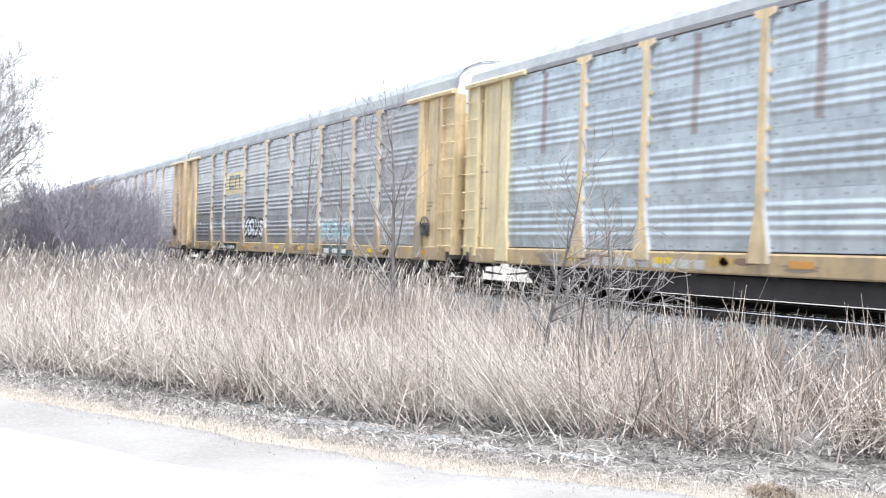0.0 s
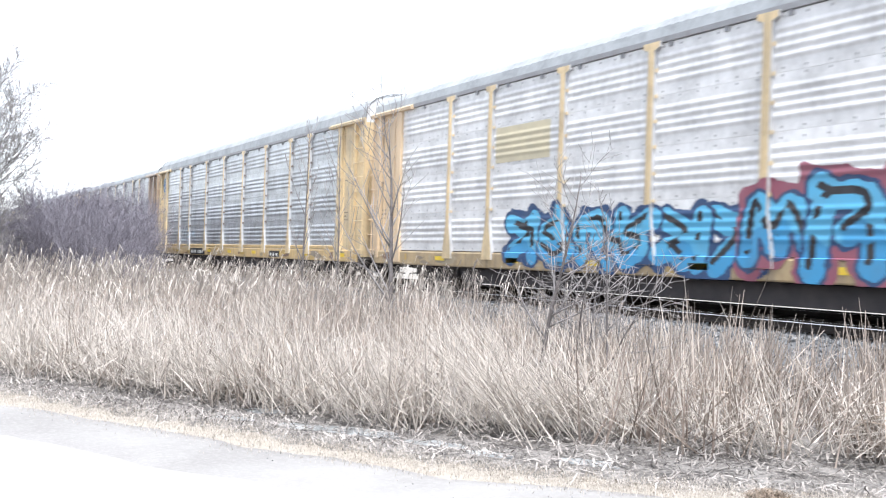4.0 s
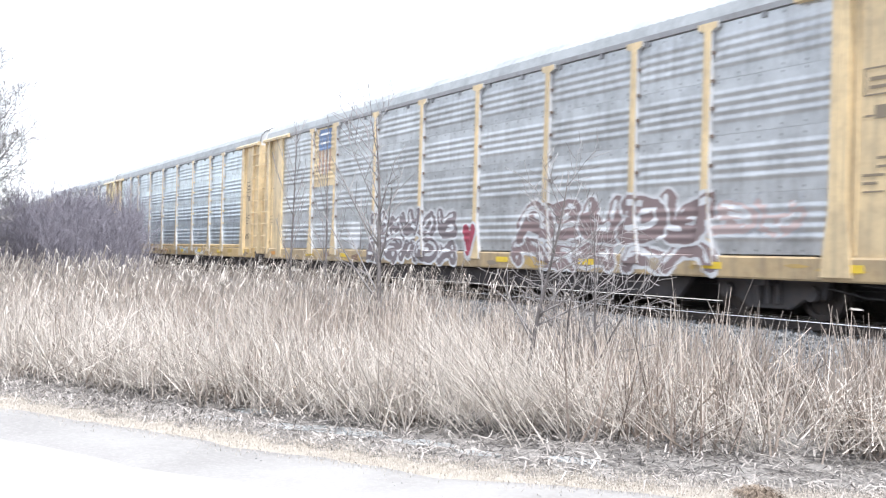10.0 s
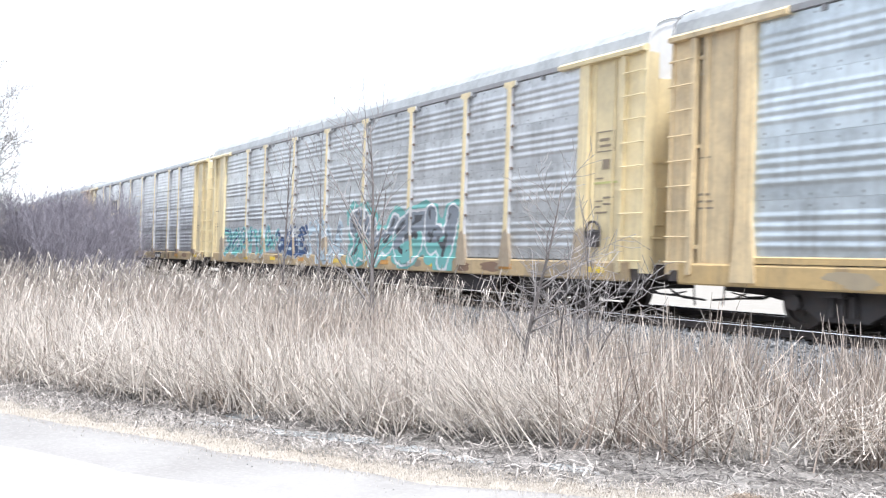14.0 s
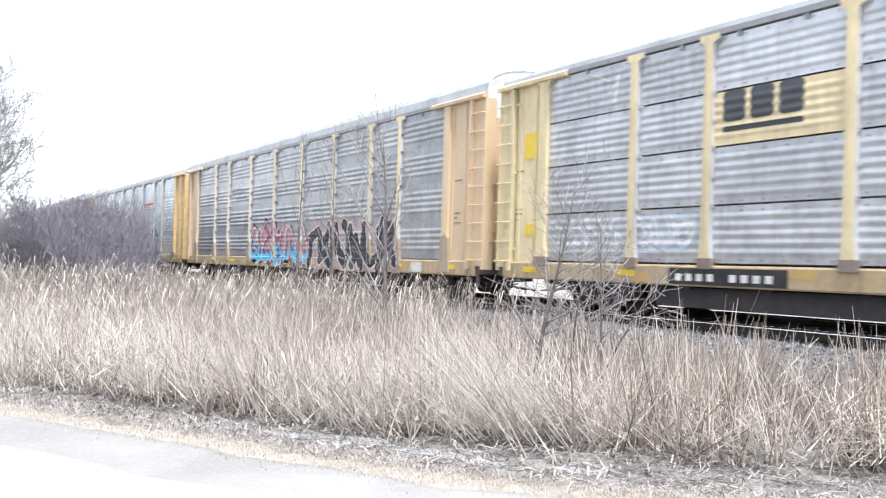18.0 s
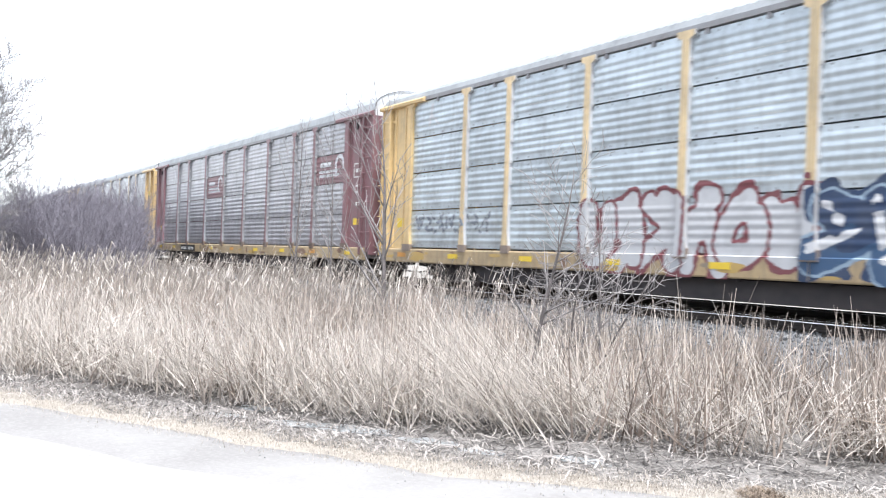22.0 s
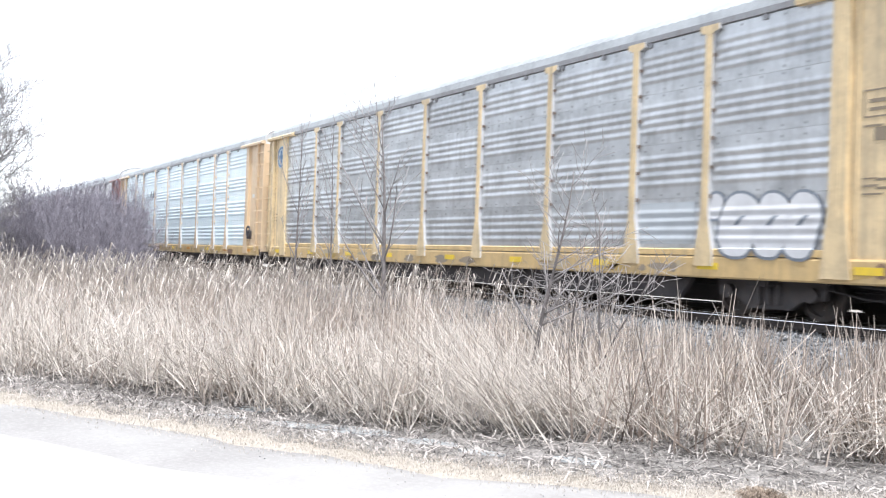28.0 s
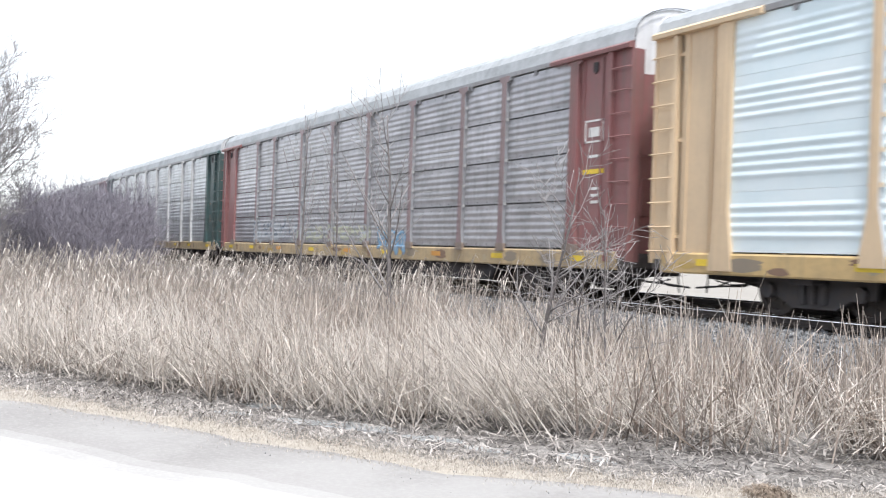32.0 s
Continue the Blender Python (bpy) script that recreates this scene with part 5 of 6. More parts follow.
sign(5, [stroke(-1.4, 1.38, -1.28, 1.6, 0.05), stroke(-1.22, 1.4, -1.2, 1.6, 0.04), stroke(-1.1, 1.4, -1.06, 1.62, 0.04), stroke(-1.0, 1.4, -0.86, 1.58, 0.05), stroke(-1.3, 1.56, -1.0, 1.6, 0.06)], INK, "graffiti", 0.012)
# worn and overpainted patches along the side sills
WORN = [("rust_patch", spray("rust_patch", (0.24, 0.15, 0.10))), ("pale_patch", spray("chalky_patch", (0.45, 0.37, 0.25))), ("ochre_patch", spray("ochre_patch", (0.52, 0.36, 0.12))), ("grime_patch", spray("grime_patch", (0.29, 0.24, 0.18)))]
for n, car in TRAIN.items():
    r = random.Random(n + 300)
    for name, mat in WORN:
        shapes = []
        for k in range(r.randint(4, 8)):
            h = r.uniform(0.06, 0.26)
            shapes.append(blob(r.uniform(-26.3, -0.9), r.uniform(0.68 + h / 2, 1.0 - h / 2), r.uniform(0.1, 0.8), h, 0, r.uniform(2, 4), r.uniform(0, 6), 0.03))
        tagged(part(name, conform(shapes, "four", 0.0015 + 0.0005 * WORN.index((name, mat)), mat, name), car, pose(0, NEAR, 0)), kind="stuff")

# ---- reeds ----


def ribbons(stems, sides=3):
    """Tapered, bent stems: each (base, lean vector, height, radius, bend)."""
    v, f = [], []
    for (x, y, z), (lx, ly), h, r, bend in stems:
        o = len(v)
        for i, q in enumerate((0.0, 0.4, 0.75, 1.0)):
            k = q + bend * q * q
            px, py, pz = x + lx * h * k, y + ly * h * k, z + h * q * (1 - 0.25 * bend * q)
            rr = r * (1 - 0.7 * q)
            for s in range(sides):
                a = 2.1 * s + x * 9
                v.append((px + rr * math.cos(a), py + rr * math.sin(a), pz))
        for i in range(3):
            for s in range(sides):
                f.append((o + i * sides + s, o + i * sides + (s + 1) % sides, o + (i + 1) * sides + (s + 1) % sides, o + (i + 1) * sides + s))
    return v, f


def blades(items):
    """Leaves and flat stalks: each (root, middle, tip, width)."""
    v, f = [], []
    for a, b, c, w in items:
        o = len(v)
        dx, dy = c[0] - a[0], c[1] - a[1]
        l = math.hypot(dx, dy) + 1e-6
        ux, uy = -dy / l * w / 2, dx / l * w / 2
        v += [(a[0] - ux, a[1] - uy, a[2]), (a[0] + ux, a[1] + uy, a[2]), (b[0] - ux, b[1] - uy, b[2] + w * 0.3), (b[0] + ux, b[1] + uy, b[2]), c]
        f += [(o, o + 1, o + 3, o + 2), (o + 2, o + 3, o + 4)]
    return v, f


def reed_front(x):
    """y of the front of the reed bed at x."""
    return float(np.interp(x, [-120, -60, -30, -20, -12.15, -11.6, -10, -8, -7, -6.15, -5.4, -5.0, -3], [-45, -16, -5.5, -1.8, 1.5, 2.1, 3.0, 4.1, 5.4, 6.0, 6.6, 7.2, 10.2]))


rng = random.Random(21)


def reed_height(x, y):
    """Reeds stand taller away from the track and towards the thicket."""
    away = float(np.interp(x, [-40, -26, -16, -10, -5, -3], [1.22, 1.18, 1.08, 1.02, 1.12, 1.08]))
    back = smooth(6.0, 9.6, y) * float(np.interp(x, [-18, -12, -9], [0.05, 0.16, 0.2]))
    low = 1 - 0.3 * (1 - smooth(0.0, 1.6, y - reed_front(x))) * smooth(-7.0, -9.5, x)
    return (away - back) * low * float(np.interp(x, [-26, -14], [0.93, 1.0]))


def lodged_at(x, y):
    """Where wind has laid the reeds over: 0 standing, 1 flat."""
    v = 0.9 * noise.noise((x * 0.45 + 3, y * 0.6, 12))
    for cx, cy, r in ((-9.3, 5.6, 1.6), (-10.0, 6.9, 1.6), (-12.6, 3.6, 1.2), (-7.3, 6.4, 0.5), (-17.0, 3.4, 1.6)):
        v += 0.95 * math.exp(-((x - cx) ** 2 + (y - cy) ** 2) / r)
    return smooth(0.15, 0.6, v)


def trampled(x, y):
    """Bare spots in the bed where stalks have gone down: 0 none, 1 bare."""
    v = 0.0
    for cx, cy, r in ((-7.75, 4.95, 0.35), (-8.1, 5.15, 0.3), (-7.2, 5.3, 0.2), (-9.0, 6.6, 0.1), (-8.6, 6.3, 0.08), (-8.6, 7.0, 0.06), (-6.2, 6.5, 0.12), (-5.5, 7.0, 0.1)):
        v += math.exp(-((x - cx) ** 2 + (y - cy) ** 2) / r)
    return min(0.93, v)


for zone, (xa, xb, density) in {"corner": (-7.2, -3.2, 92), "near": (-14, -7.2, 100), "middle": (-28, -14, 66), "far": (-75, -28, 18)}.items():
    stems, leaf, plume, snapped = [], [], [], []
    stout = {"corner": 1.3, "near": 1.25}.get(zone, 1.0)
    for k in range(int((xb - xa) * 12 * density)):
        x = rng.uniform(xa, xb)
        y = rng.uniform(reed_front(x) - 0.3, 11.2)
        if y < reed_front(x) + rng.uniform(-0.35, 0.5) + 0.5 * noise.noise((x * 1.7, 4, 0)) or y > float(np.interp(x, [-18, -11.5, -9], [11.2, 10.5, 10.1])) + 0.5 * noise.noise((x, 0, 0)):
            continue
        clump = noise.noise((x * 1.5, y * 1.5, 5)) + 0.6 * noise.noise((x * 4.0, y * 4.0, 8))
        if rng.random() > 0.42 + 3.2 * clump or rng.random() < trampled(x, y):
            continue
        z = height(x, y) - 0.02
        tall = reed_height(x, y) * (rng.uniform(0.62, 1.08) if rng.random() < 0.93 else rng.uniform(1.08, 1.32)) * (1 + 0.3 * noise.noise((x * 0.9, y * 0.9, 9)) + 0.2 * noise.noise((x * 2.8, y * 2.8, 2)))
        lodged = lodged_at(x, y) * rng.uniform(0.5, 1.1)
        wx, wy = 0.1 * noise.noise((x * 0.9, y * 0.9, 31)) + 0.36 * noise.noise((x * 4.3, y * 4.3, 3)), 0.1 * noise.noise((x * 0.9, y * 0.9, 47)) + 0.36 * noise.noise((x * 4.3, y * 4.3, 6))
        lx, ly = rng.gauss(0.03 + wx, 0.12) - 0.05 * lodged, rng.gauss(0.05 + wy, 0.12) - 0.14 * lodged * rng.uniform(0.0, 1.5)
        if rng.random() < 0.16:
            lx, ly, tall = rng.gauss(0, 0.8), rng.gauss(0, 0.8), tall * 0.75
        if y < reed_front(x) + 1.6 and rng.random() < 0.42:
            lx, ly, tall = rng.gauss(0, 0.65), rng.gauss(0.15, 0.65), tall * rng.uniform(0.45, 0.8)
        hh = tall * (1 - 0.35 * min(1.0, lodged))
        stems.append(((x, y, z), (lx, ly), hh, stout * (rng.uniform(0.006, 0.013) if y < reed_front(x) + 1.2 else rng.uniform(0.0048, 0.0098)), rng.uniform(-0.06, 0.07)))
        if rng.random() < (0.20 if y < reed_front(x) + 2.2 else 0.1):
            # snapped part way up, the top hanging over
            u, a, drop = rng.uniform(0.35, 0.75), rng.gauss(-2.0, 1.3), rng.uniform(-0.75, 0.35)
            b = (x + lx * hh * u, y + ly * hh * u, z + hh * u * 0.97)
            l = hh * rng.uniform(0.35, 0.7)
            c = (b[0] + math.cos(a) * l * 0.9, b[1] + math.sin(a) * l * 0.9, max(z + 0.03, b[2] + drop * l))
            snapped.append(((x, y, z), b, c, rng.uniform(0.004, 0.008)))
        if rng.random() < 0.5:
            # a narrow leaf that keeps close to its stalk
            u = rng.uniform(0.2, 0.85)
            b = (x + lx * hh * u, y + ly * hh * u, z + hh * u * 0.95)
            a, l = rng.uniform(0, 6.28), rng.uniform(0.25, 0.5)
            o = l * rng.uniform(0.15, 0.6)
            leaf.append((b, (b[0] + math.cos(a) * o * 0.5, b[1] + math.sin(a) * o * 0.5, b[2] + l * 0.5), (b[0] + math.cos(a) * o, b[1] + math.sin(a) * o, b[2] + l * rng.uniform(0.2, 0.9)), rng.uniform(0.004, 0.010)))
        if rng.random() < float(np.interp(x, [-30, -18, -12], [0.55, 0.45, 0.0])):
            # nodding blades at the top, bent over by the wind
            b = (x + lx * hh, y + ly * hh, z + hh * 0.96)
            for q in range(2):
                a, l = rng.gauss(0.9, 0.7), rng.uniform(0.28, 0.56)
                plume.append((b, (b[0] + l * 0.25 * math.cos(a), b[1] + l * 0.25 * math.sin(a), b[2] + l * 0.55), (b[0] + l * 0.75 * math.cos(a), b[1] + l * 0.75 * math.sin(a), b[2] + l * rng.uniform(0.05, 0.5)), rng.uniform(0.010, 0.021)))
    v, f = ribbons(stems)
    bed = thing("reed_bed", mesh_of("reed_bed", v, f, (M["reed_brown" if zone == "corner" else "reed"],)), label="dense bed of dry straw-coloured reeds beside the track", category="reeds", kind="stuff")
    snap = Shape()
    for a, b, c, r in snapped:
        snap.tube([a, b, c], [r, r * 0.8, r * 0.3], 3)
    tagged(part("snapped_reeds", snap.mesh("snapped_reeds", M["reed_tan"]), bed), kind="stuff")
    v, f = blades(leaf)
    part("reed_leaves", mesh_of("reed_leaves", v, f, (M["reed_tan"],)), bed)
    if plume:
        v, f = blades(plume)
        part("reed_plumes", mesh_of("reed_plumes", v, f, (M["plume"],)), bed)

# broken pale stalks laid across the standing reeds
broken = []
for k in range(6000):
    x = -4.0 - 20 * rng.random() ** 1.3
    y = reed_front(x) + abs(rng.gauss(0.0, 0.9)) - 0.25
    if y > 9.3 or (x > -6.6 and rng.random() < 0.7):
        continue
    l, tilt = rng.uniform(0.45, 1.1), rng.uniform(0.3, 1.2)
    a = rng.gauss(-2.2, 0.7) if rng.random() < 0.35 else rng.uniform(0, 6.28)
    z = height(x, y) + rng.uniform(0.0, 0.25)
    broken.append(((x, y, z), (math.cos(a) * math.tan(tilt) * 0.8, math.sin(a) * math.tan(tilt) * 0.8), l * math.cos(tilt), rng.uniform(0.004, 0.0075), rng.uniform(-0.1, 0.2)))
# sheaves of stalks laid over together by wind and snow
SHEAVES = [(-7.18, 5.15, -2.1, 0.82, 45), (-7.5, 5.05, -2.2, 0.88, 35), (-7.9, 4.9, -2.0, 0.75, 22), (-7.4, 5.45, -2.05, 0.8, 40), (-8.25, 4.75, -2.3, 1.0, 30), (-7.0, 5.5, -2.15, 0.75, 45), (-8.6, 5.9, -2.3, 0.8, 90), (-10.2, 6.3, -2.5, 0.8, 80),
           (-11.4, 4.4, -2.0, 0.8, 80), (-12.8, 3.7, -2.4, 0.9, 100), (-14.2, 3.0, -2.2, 0.9, 90), (-13.2, 5.2, -1.7, 0.8, 70), (-16.0, 3.2, -2.3, 0.9, 90), (-5.9, 7.6, -2.7, 0.8, 10), (-18.5, 2.6, -2.1, 1.0, 90), (-5.4, 7.2, -0.6, 0.9, 12), (-9.6, 4.0, 0.7, 1.15, 50), (-8.4, 4.6, 0.9, 1.2, 50)]
for cx, cy, a0, tilt0, count in SHEAVES:
    for k in range(count):
        x, y = cx + rng.gauss(0, 0.26), cy + rng.gauss(0, 0.2)
        l, tilt, a = rng.uniform(0.75, 1.4), tilt0 * rng.uniform(0.62, 1.15), a0 + rng.gauss(0, 0.22)
        broken.append(((x, y, height(x, y) + rng.uniform(0.0, 0.12)), (math.cos(a) * math.tan(tilt) * 0.85, math.sin(a) * math.tan(tilt) * 0.85), l * math.cos(tilt), rng.uniform(0.004, 0.008), rng.uniform(0.0, 0.25)))
v, f = ribbons(broken)
thing("broken_reeds", mesh_of("broken_reeds", v, f, (M["plume"],)), label="pale broken reed stalks lying across the standing reeds", category="dead reeds", kind="stuff")
# tangles: knots of snapped stalks caught part way down
tangle = []
for k in range(170):
    cx = -4.6 - 21 * rng.random() ** 1.15
    cy = reed_front(cx) + abs(rng.gauss(0.25, 0.9))
    if cy > 8.8:
        continue
    a0, high = rng.uniform(0, 6.28), rng.uniform(0.1, 0.55)
    for q in range(26):
        x, y = cx + rng.gauss(0, 0.22), cy + rng.gauss(0, 0.18)
        l, tilt, a = rng.uniform(0.3, 0.85), rng.uniform(0.95, 1.5), a0 + rng.gauss(0, 0.5)
        tangle.append(((x, y, height(x, y) + high * rng.uniform(0.3, 1.2)), (math.cos(a) * math.tan(tilt), math.sin(a) * math.tan(tilt)), l * math.cos(tilt), rng.uniform(0.0045, 0.0085), rng.uniform(-0.2, 0.2)))
v, f = ribbons(tangle)
thing("reed_tangle", mesh_of("reed_tangle", v, f, (M["plume"],)), label="tangled snapped tan reed stalks caught in the reed bed", category="dead reeds", kind="stuff")

# flattened stalks between the reeds and the road, and the straw verge
rng = random.Random(31)
items = []
for k in range(17000):
    x = -3.6 - 24 * rng.random() ** 1.5
    if x > -5.6 and rng.random() < 0.4:
        continue
    y0, y1 = edge_y(x) + 0.35, reed_front(x) + 1.0
    y = rng.uniform(y0, y1)
    a, l = rng.uniform(0, 6.28) if rng.random() < 0.55 else rng.gauss(0.55, 0.7), rng.uniform(0.1, 0.5) ** 1.5
    z = height(x, y) + rng.uniform(0.0, 0.07)
    lift = rng.uniform(-0.01, 0.045)
    items.append(((x, y, z), (x + math.cos(a) * l / 2, y + math.sin(a) * l / 2, z + lift), (x + math.cos(a) * l, y + math.sin(a) * l, height(x, y) + rng.uniform(0, 0.05)), rng.uniform(0.006, 0.016)))
v, f = blades(items)
thing("reed_litter", mesh_of("reed_litter", v, f, (M["litter"],)), label="flattened grey-brown reed litter along the ditch", category="dead reeds", kind="stuff")
items = []
for k in range(62000):
    x = -3.4 - 26 * rng.random() ** 1.5
    d = rng.gauss(0.17, 0.2)
    y = edge_y(x) + d / 0.8
    a, l = rng.uniform(0, 6.28), rng.uniform(0.015, 0.042)
    z = max(height(x, y), -0.69) + 0.005
    items.append(((x, y, z), (x + math.cos(a) * l * 0.3, y + math.sin(a) * l * 0.3, z + l * 0.5), (x + math.cos(a) * l * 0.8, y + math.sin(a) * l * 0.8, z + l * rng.uniform(0.2, 0.9)), rng.uniform(0.002, 0.004)))
v, f = blades(items)
thing("verge_grass", mesh_of("verge_grass", v, f, (M["verge"],)), label="short bleached straw grass along the road edge", category="grass", kind="stuff")

# a few loose pebbles on the road
rng = random.Random(43)
pv, pf = [], []
for k in range(70):
    x = -3.2 - 9 * rng.random()
    y = edge_y(x) - abs(rng.gauss(0, 0.7)) - 0.05
    r = rng.uniform(0.004, 0.01)
    o = len(pv)
    pv += [(x + p[0] * r, y + p[1] * r * 0.8, -0.678 + (p[2] * 0.6 + 0.2) * r) for p in ico]
    pf += [tuple(i + o for i in q) for q in icf]
thing("road_pebbles", mesh_of("road_pebbles", pv, pf, (M["stone"],)), label="small grey pebbles scattered along the road edge", category="pebbles", kind="stuff")

# thin ice in the ditch, and a clod of turf at the road's edge
rng = random.Random(41)
for x, y, w in ((-9.4, 3.35, 0.2), (-8.3, 3.3, 0.22), (-8.05, 3.65, 0.3), (-7.8, 3.85, 0.2), (-7.2, 4.15, 0.22), (-6.55, 4.3, 0.18), (-6.0, 4.9, 0.2), (-9.0, 2.9, 0.16)):
    z = height(x, y)
    ring = [(w * (0.7 + 0.5 * rng.random()) * math.cos(k * 0.449) * 1.3, w * (0.4 + 0.35 * rng.random()) * math.sin(k * 0.449)) for k in range(14)]
    tilt = pose(x, y, z + 0.012, 0, 0, 38)
    thing("ice_patch", Shape().add([(0, 0, 0.004)] + [(a, b, 0) for a, b in ring] + [(a, b, -0.05) for a, b in ring], [(0, 1 + k, 1 + (k + 1) % 14) for k in range(14)] + [(1 + k, 15 + k, 15 + (k + 1) % 14, 1 + (k + 1) % 14) for k in range(14)]).mesh("ice_patch", M["ice"]), tilt,
          "thin pale ice patch among the reed litter", "ice", "ice patches in the ditch")
clod = Shape()
cv, cf = [], []
for i in range(9):
    for k in range(16):
        a, b = 2 * math.pi * k / 16, math.pi / 2 * i / 8
        q = 1 + 0.22 * noise.noise((math.cos(a) * 2, math.sin(a) * 2, b * 2.2))
        cv.append((0.16 * q * math.cos(a) * math.cos(b), 0.12 * q * math.sin(a) * math.cos(b), 0.075 * q * math.sin(b) - 0.02))
for i in range(8):
    cf += [(i * 16 + k, i * 16 + (k + 1) % 16, (i + 1) * 16 + (k + 1) % 16, (i + 1) * 16 + k) for k in range(16)]
rng = random.Random(47)
tuft = []
for k in range(520):
    a, b = rng.uniform(0, 6.28), rng.uniform(0.0, 1.5)
    q = (0.15 * math.cos(a) * math.cos(b), 0.115 * math.sin(a) * math.cos(b), 0.07 * math.sin(b) - 0.01)
    l, t = rng.uniform(0.03, 0.09), a + rng.gauss(0, 0.7)
    tuft.append((q, (q[0] + l * 0.5 * math.cos(t), q[1] + l * 0.5 * math.sin(t), q[2] + l * 0.35), (q[0] + l * math.cos(t), q[1] + l * math.sin(t), max(0.0, q[2] + l * rng.uniform(-0.3, 0.3))), rng.uniform(0.003, 0.006)))
turf = thing("turf_clod", mesh_of("turf_clod", cv, cf, (M["clod"],), None, True), pose(-4.25, 5.05, height(-4.25, 5.05), 0, 0, 30), "brown clod of turf at the road edge", "clod")
v, f = blades(tuft)
tagged(part("dead_grass", mesh_of("dead_grass", v, f, (M["clod"],)), turf), kind="stuff")

# ---- saplings, thicket and tree ----


def grow(tree, rng, p, d, length, radius, level, spread, wander, kids, up=0.25, levels=3, start=0.3, least=0.002, ratio=(0.3, 0.55)):
    """A bare branch with side branches, as tapered tubes: tree is a list of [branch, its twigs]; the first holds the trunk."""
    pts, rad = [Vector(p)], [radius]
    n = (7, 5, 3, 3)[level]
    q = Vector(d).normalized()
    for i in range(n):
        w = wander * (0.35 if level == 0 else 1)
        q = (q + Vector((rng.gauss(0, w), rng.gauss(0, w), rng.gauss(0, w) + up * (0.0 if level == 0 else 0.2)))).normalized()
        pts.append(pts[-1] + q * length / n)
        rad.append(max(least, radius * (1 - 0.85 * (i + 1) / n)))
    if level == 1:
        tree.append([Shape(), Shape()])
    (tree[0][0] if level == 0 else tree[-1][0 if level == 1 else 1]).tube(pts, rad, 6 if level == 0 else (4 if level == 1 else 3))
    if level + 1 >= levels:
        return
    for k in range(kids[level]):
        u = start + (0.97 - start) * (k + rng.random()) / kids[level]
        i = min(n - 1, int(u * n))
        base = pts[i].lerp(pts[i + 1], u * n - i)
        along = (pts[i + 1] - pts[i]).normalized()
        side = along.orthogonal().normalized()
        side.rotate(Matrix.Rotation(rng.uniform(0, 6.28), 3, along))
        nd = (along * math.cos(spread) + side * math.sin(spread) + Vector((0, 0, up))).normalized()
        grow(tree, rng, base, nd, length * rng.uniform(*ratio) * (1.1 - 0.45 * u), max(least, rad[i] * 0.5), level + 1, spread, wander, kids, up, levels, 0.15, least, ratio)


def sapling(x, y, h, lean, seed, kids=(13, 5), radius=0.03, label="slender bare grey sapling among the reeds", start=0.3, stems=1, spread=0.75, ratio=(0.3, 0.55), wander=0.07, up=0.3, least=0.0036):
    rng = random.Random(seed)
    top = thing("sapling", None, pose(x, y, height(x, y) - 0.03), label, "tree", "bare saplings")
    for k in range(stems):
        off = (rng.gauss(0, 0.12), rng.gauss(0, 0.12)) if k else (0, 0)
        ln = (lean[0] + (rng.gauss(0, 0.28) if k else 0), lean[1] + (rng.gauss(0, 0.22) if k else 0), 1)
        made = [[Shape(), Shape()]]
        grow(made, rng, (off[0], off[1], 0), ln, h * (rng.uniform(0.65, 1) if k else 1), radius, 0, spread, wander, kids, up, 3, start, least, ratio)
        trunk = part("trunk", made[0][0].mesh("trunk", M["bark"], True), top)
        for b, t in made[1:]:
            branch = part("branch", b.mesh("branch", M["twig"], True), trunk)
            if t.v:
                tagged(part("twig_spray", t.mesh("twig_spray", M["twig"]), branch), kind="stuff")
    return top


sapling(-9.34, 6.81, 2.75, (0.05, 0.06), 3, (20, 6), 0.036, start=0.2, spread=0.95, ratio=(0.32, 0.5), up=0.16, wander=0.1)
sapling(-9.12, 7.38, 1.85, (0.1, 0.16), 5, (12, 5), 0.022, "small bare many-stemmed shrub among the reeds", stems=4, start=0.2, spread=0.95, ratio=(0.4, 0.62), up=0.12, wander=0.12)
sapling(-8.19, 6.93, 2.2, (-0.02, 0.0), 14, (9, 4), 0.02, start=0.3, spread=0.8, ratio=(0.3, 0.5), up=0.2)
sapling(-16.6, 8.45, 4.4, (0.0, 0.0), 17, (17, 6), 0.06, "tall bare grey sapling with long rising branches", start=0.12, spread=0.85, ratio=(0.36, 0.48), wander=0.05, up=0.24, least=0.0062)
sapling(-21.6, 8.5, 4.7, (0.0, 0.0), 9, (14, 4), 0.036, start=0.2, spread=0.6, ratio=(0.24, 0.4), wander=0.04, least=0.006)
sapling(-20.3, 8.9, 4.2, (0.0, 0.0), 10, (12, 4), 0.03, start=0.2, spread=0.6, ratio=(0.24, 0.4), wander=0.04, least=0.006)

# a thicket of shrubs along the track, and a tall tree before it


def shrub_meshes(seed, h, w, stems):
    rng = random.Random(seed)
    wood, twigs = Shape(), Shape()
    for k in range(stems):
        a, r = rng.uniform(0, 6.28), w * 0.5 * math.sqrt(rng.random())
        hh = h * rng.uniform(0.55, 1.05)
        made = [[Shape(), Shape()]]
        grow(made, rng, (r * math.cos(a), r * math.sin(a), 0), (0.3 * math.cos(a) + rng.gauss(0, 0.15), 0.3 * math.sin(a) + rng.gauss(0, 0.15), 1), hh, 0.025, 0, 0.75, 0.13, (22, 8), 0.2, 3, 0.06, 0.0045, (0.25, 0.42))
        wood.add(made[0][0].v, made[0][0].f)
        for b, t in made[1:]:
            twigs.add(b.v, b.f).add(t.v, t.f)
    return wood.mesh("undergrowth", M["thicket"]), twigs.mesh("crown", M["thicket"])


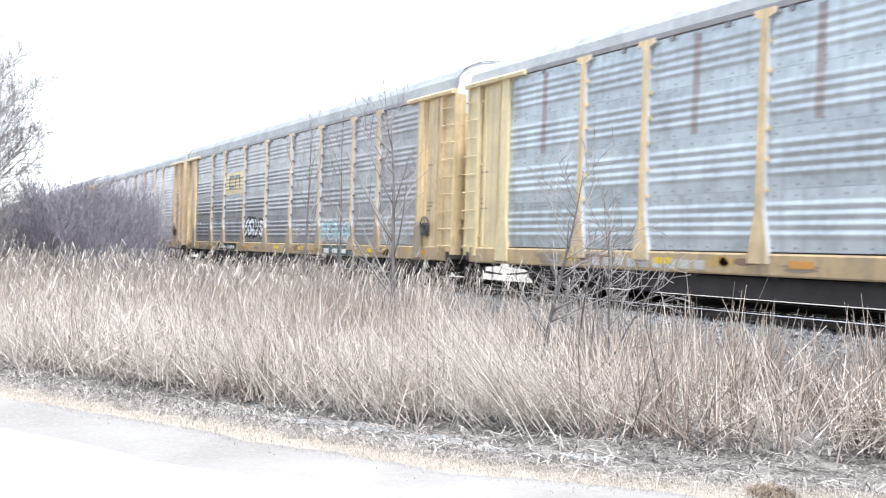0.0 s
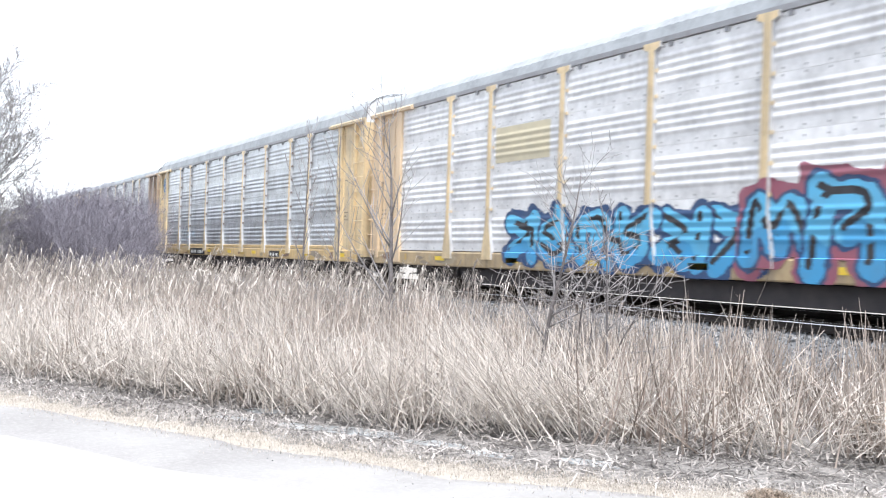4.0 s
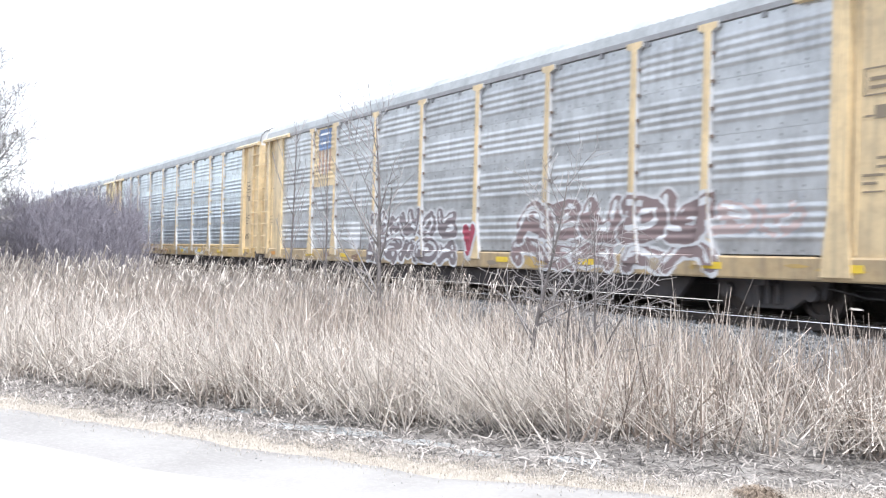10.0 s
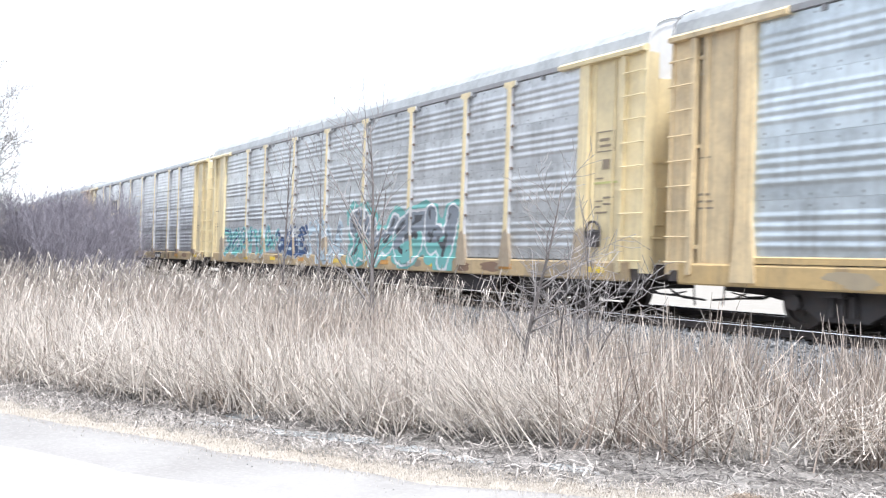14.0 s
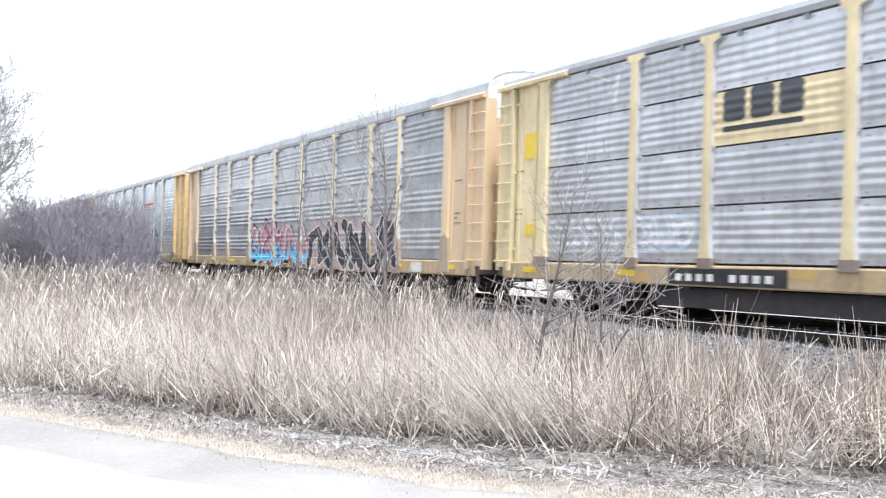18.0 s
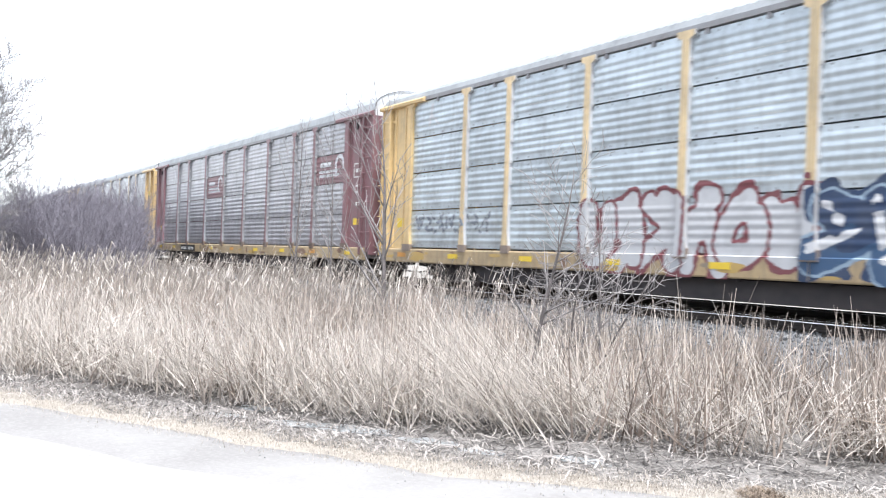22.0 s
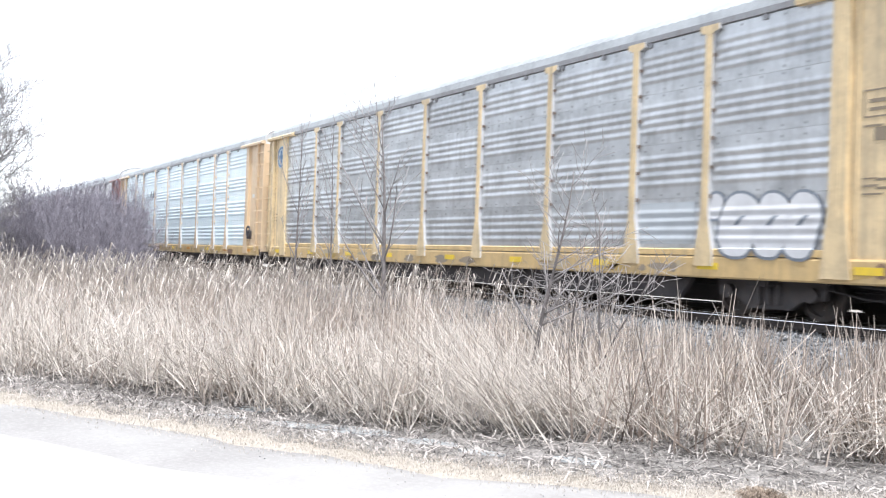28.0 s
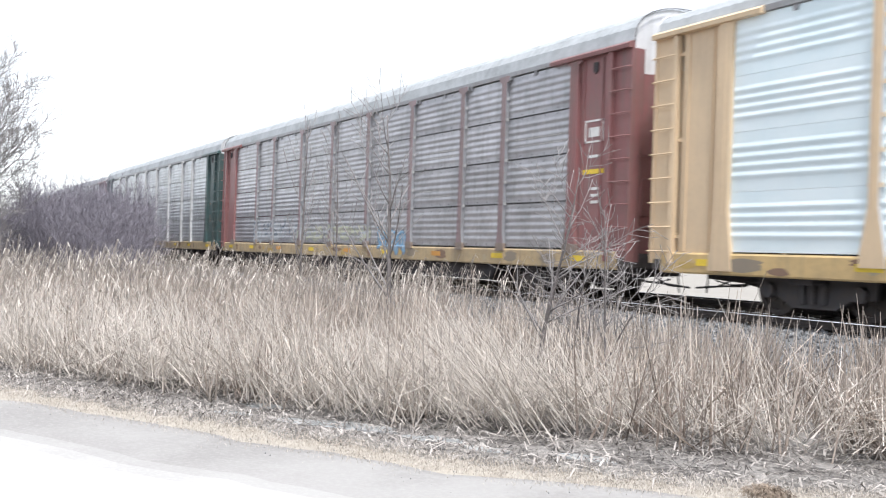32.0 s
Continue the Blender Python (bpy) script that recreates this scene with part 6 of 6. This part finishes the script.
shrub_kinds = [shrub_meshes(50 + s, 4.6, 3.4, 34) for s in range(3)]
rng = random.Random(77)
SHRUBS = [(-38.3, 8.4, 0.5), (-39.6, 8.0, 0.62), (-41.3, 7.2, 0.8), (-42.6, 8.8, 0.85), (-44.3, 7.4, 0.95), (-46, 8.8, 1.0), (-46.5, 6.4, 0.9), (-49, 7.6, 1.05), (-51, 8.9, 1.1), (-51.5, 6.2, 0.95), (-54, 7.4, 1.1),
          (-57, 8.9, 1.15), (-57.5, 5.8, 1.0), (-61, 7.6, 1.15), (-65, 9.0, 1.2), (-65.5, 6.2, 1.1), (-71, 8.0, 1.2), (-78, 8.5, 1.25), (-87, 8.6, 1.3), (-49, 4.6, 0.85), (-54, 4.4, 0.9), (-61, 4.2, 1.0), (-69, 4.4, 1.1), (-44.5, 5.2, 0.7), (-45, 8.1, 0.9), (-48, 8.3, 0.95), (-52.5, 8.1, 1.0), (-54.5, 9.2, 1.05), (-43.5, 6.3, 0.8), (-47.5, 5.6, 0.85)]
for k, (x, y, s) in enumerate(SHRUBS):
    bush = thing("shrub", None, pose(x, y, height(x, y) - 0.05, 0, 0, rng.uniform(0, 360)), "dense leafless mauve-grey shrub beside the railway", "shrub", "thicket beside the railway")
    q = y / -x
    s *= float(np.interp(q, [0.08, 0.125, 0.15, 0.175, 0.195, 0.21, 0.23], [0.66, 0.78, 1.0, 0.92, 0.76, 0.6, 0.45]))
    bush.scale = (s, s, s)
    a, b = shrub_kinds[k % 3]
    tagged(part("undergrowth", a, bush), kind="stuff")
    tagged(part("crown", b, bush), kind="stuff")

rng = random.Random(91)
made = [[Shape(), Shape()]]
grow(made, rng, (0, 0, 0), (0.0, 0.03, 1), 8.7, 0.1, 0, 0.9, 0.08, (46, 15, 8), 0.2, 4, 0.05, 0.0085, (0.34, 0.48))
tree = thing("bare_tree", None, pose(-44, 2.65, height(-44, 2.65)), "tall bare grey tree with fine twigs at the thicket", "tree")
trunk = part("trunk", made[0][0].mesh("trunk", M["bark"]), tree)
for b, t in made[1:]:
    limb = part("limb", b.mesh("limb", M["twig"]), trunk)
    tagged(part("twig_spray", t.mesh("twig_spray", M["twig"]), limb), kind="stuff")

# ---- movement ----


def front(t, n):
    """Where the front end of car n stands at t seconds."""
    return -21.214 + 12.6044 * t - 0.005543 * t * t - SPACING * n


def motions():
    for n, car in TRAIN.items():
        walk(car, [(t, pose(front(t, n), TRACK_Y, 0)) for t in (0, 4, 8, 12, 16, 20, 24, 28, 32)])
    for ws, a, n in WHEELS:
        # the wheels roll on the rails while their car is near
        rows = [(0, 0)]
        for k in range(0, 961):
            t = k / 30
            if -60 < front(t, n) - LONG / 2 < 5 and k % 1 == 0:
                rows.append((t, (front(t, n) - front(0, n)) / 0.42))
        rows.append((32, rows[-1][1]))
        seen, keys = set(), []
        for t, ang in rows:
            if frame(t) not in seen:
                seen.add(frame(t))
                keys.append((t, pose(a, 0, 0.42) @ Matrix.Rotation(ang, 4, "Y")))
        walk(ws, keys)


motions()
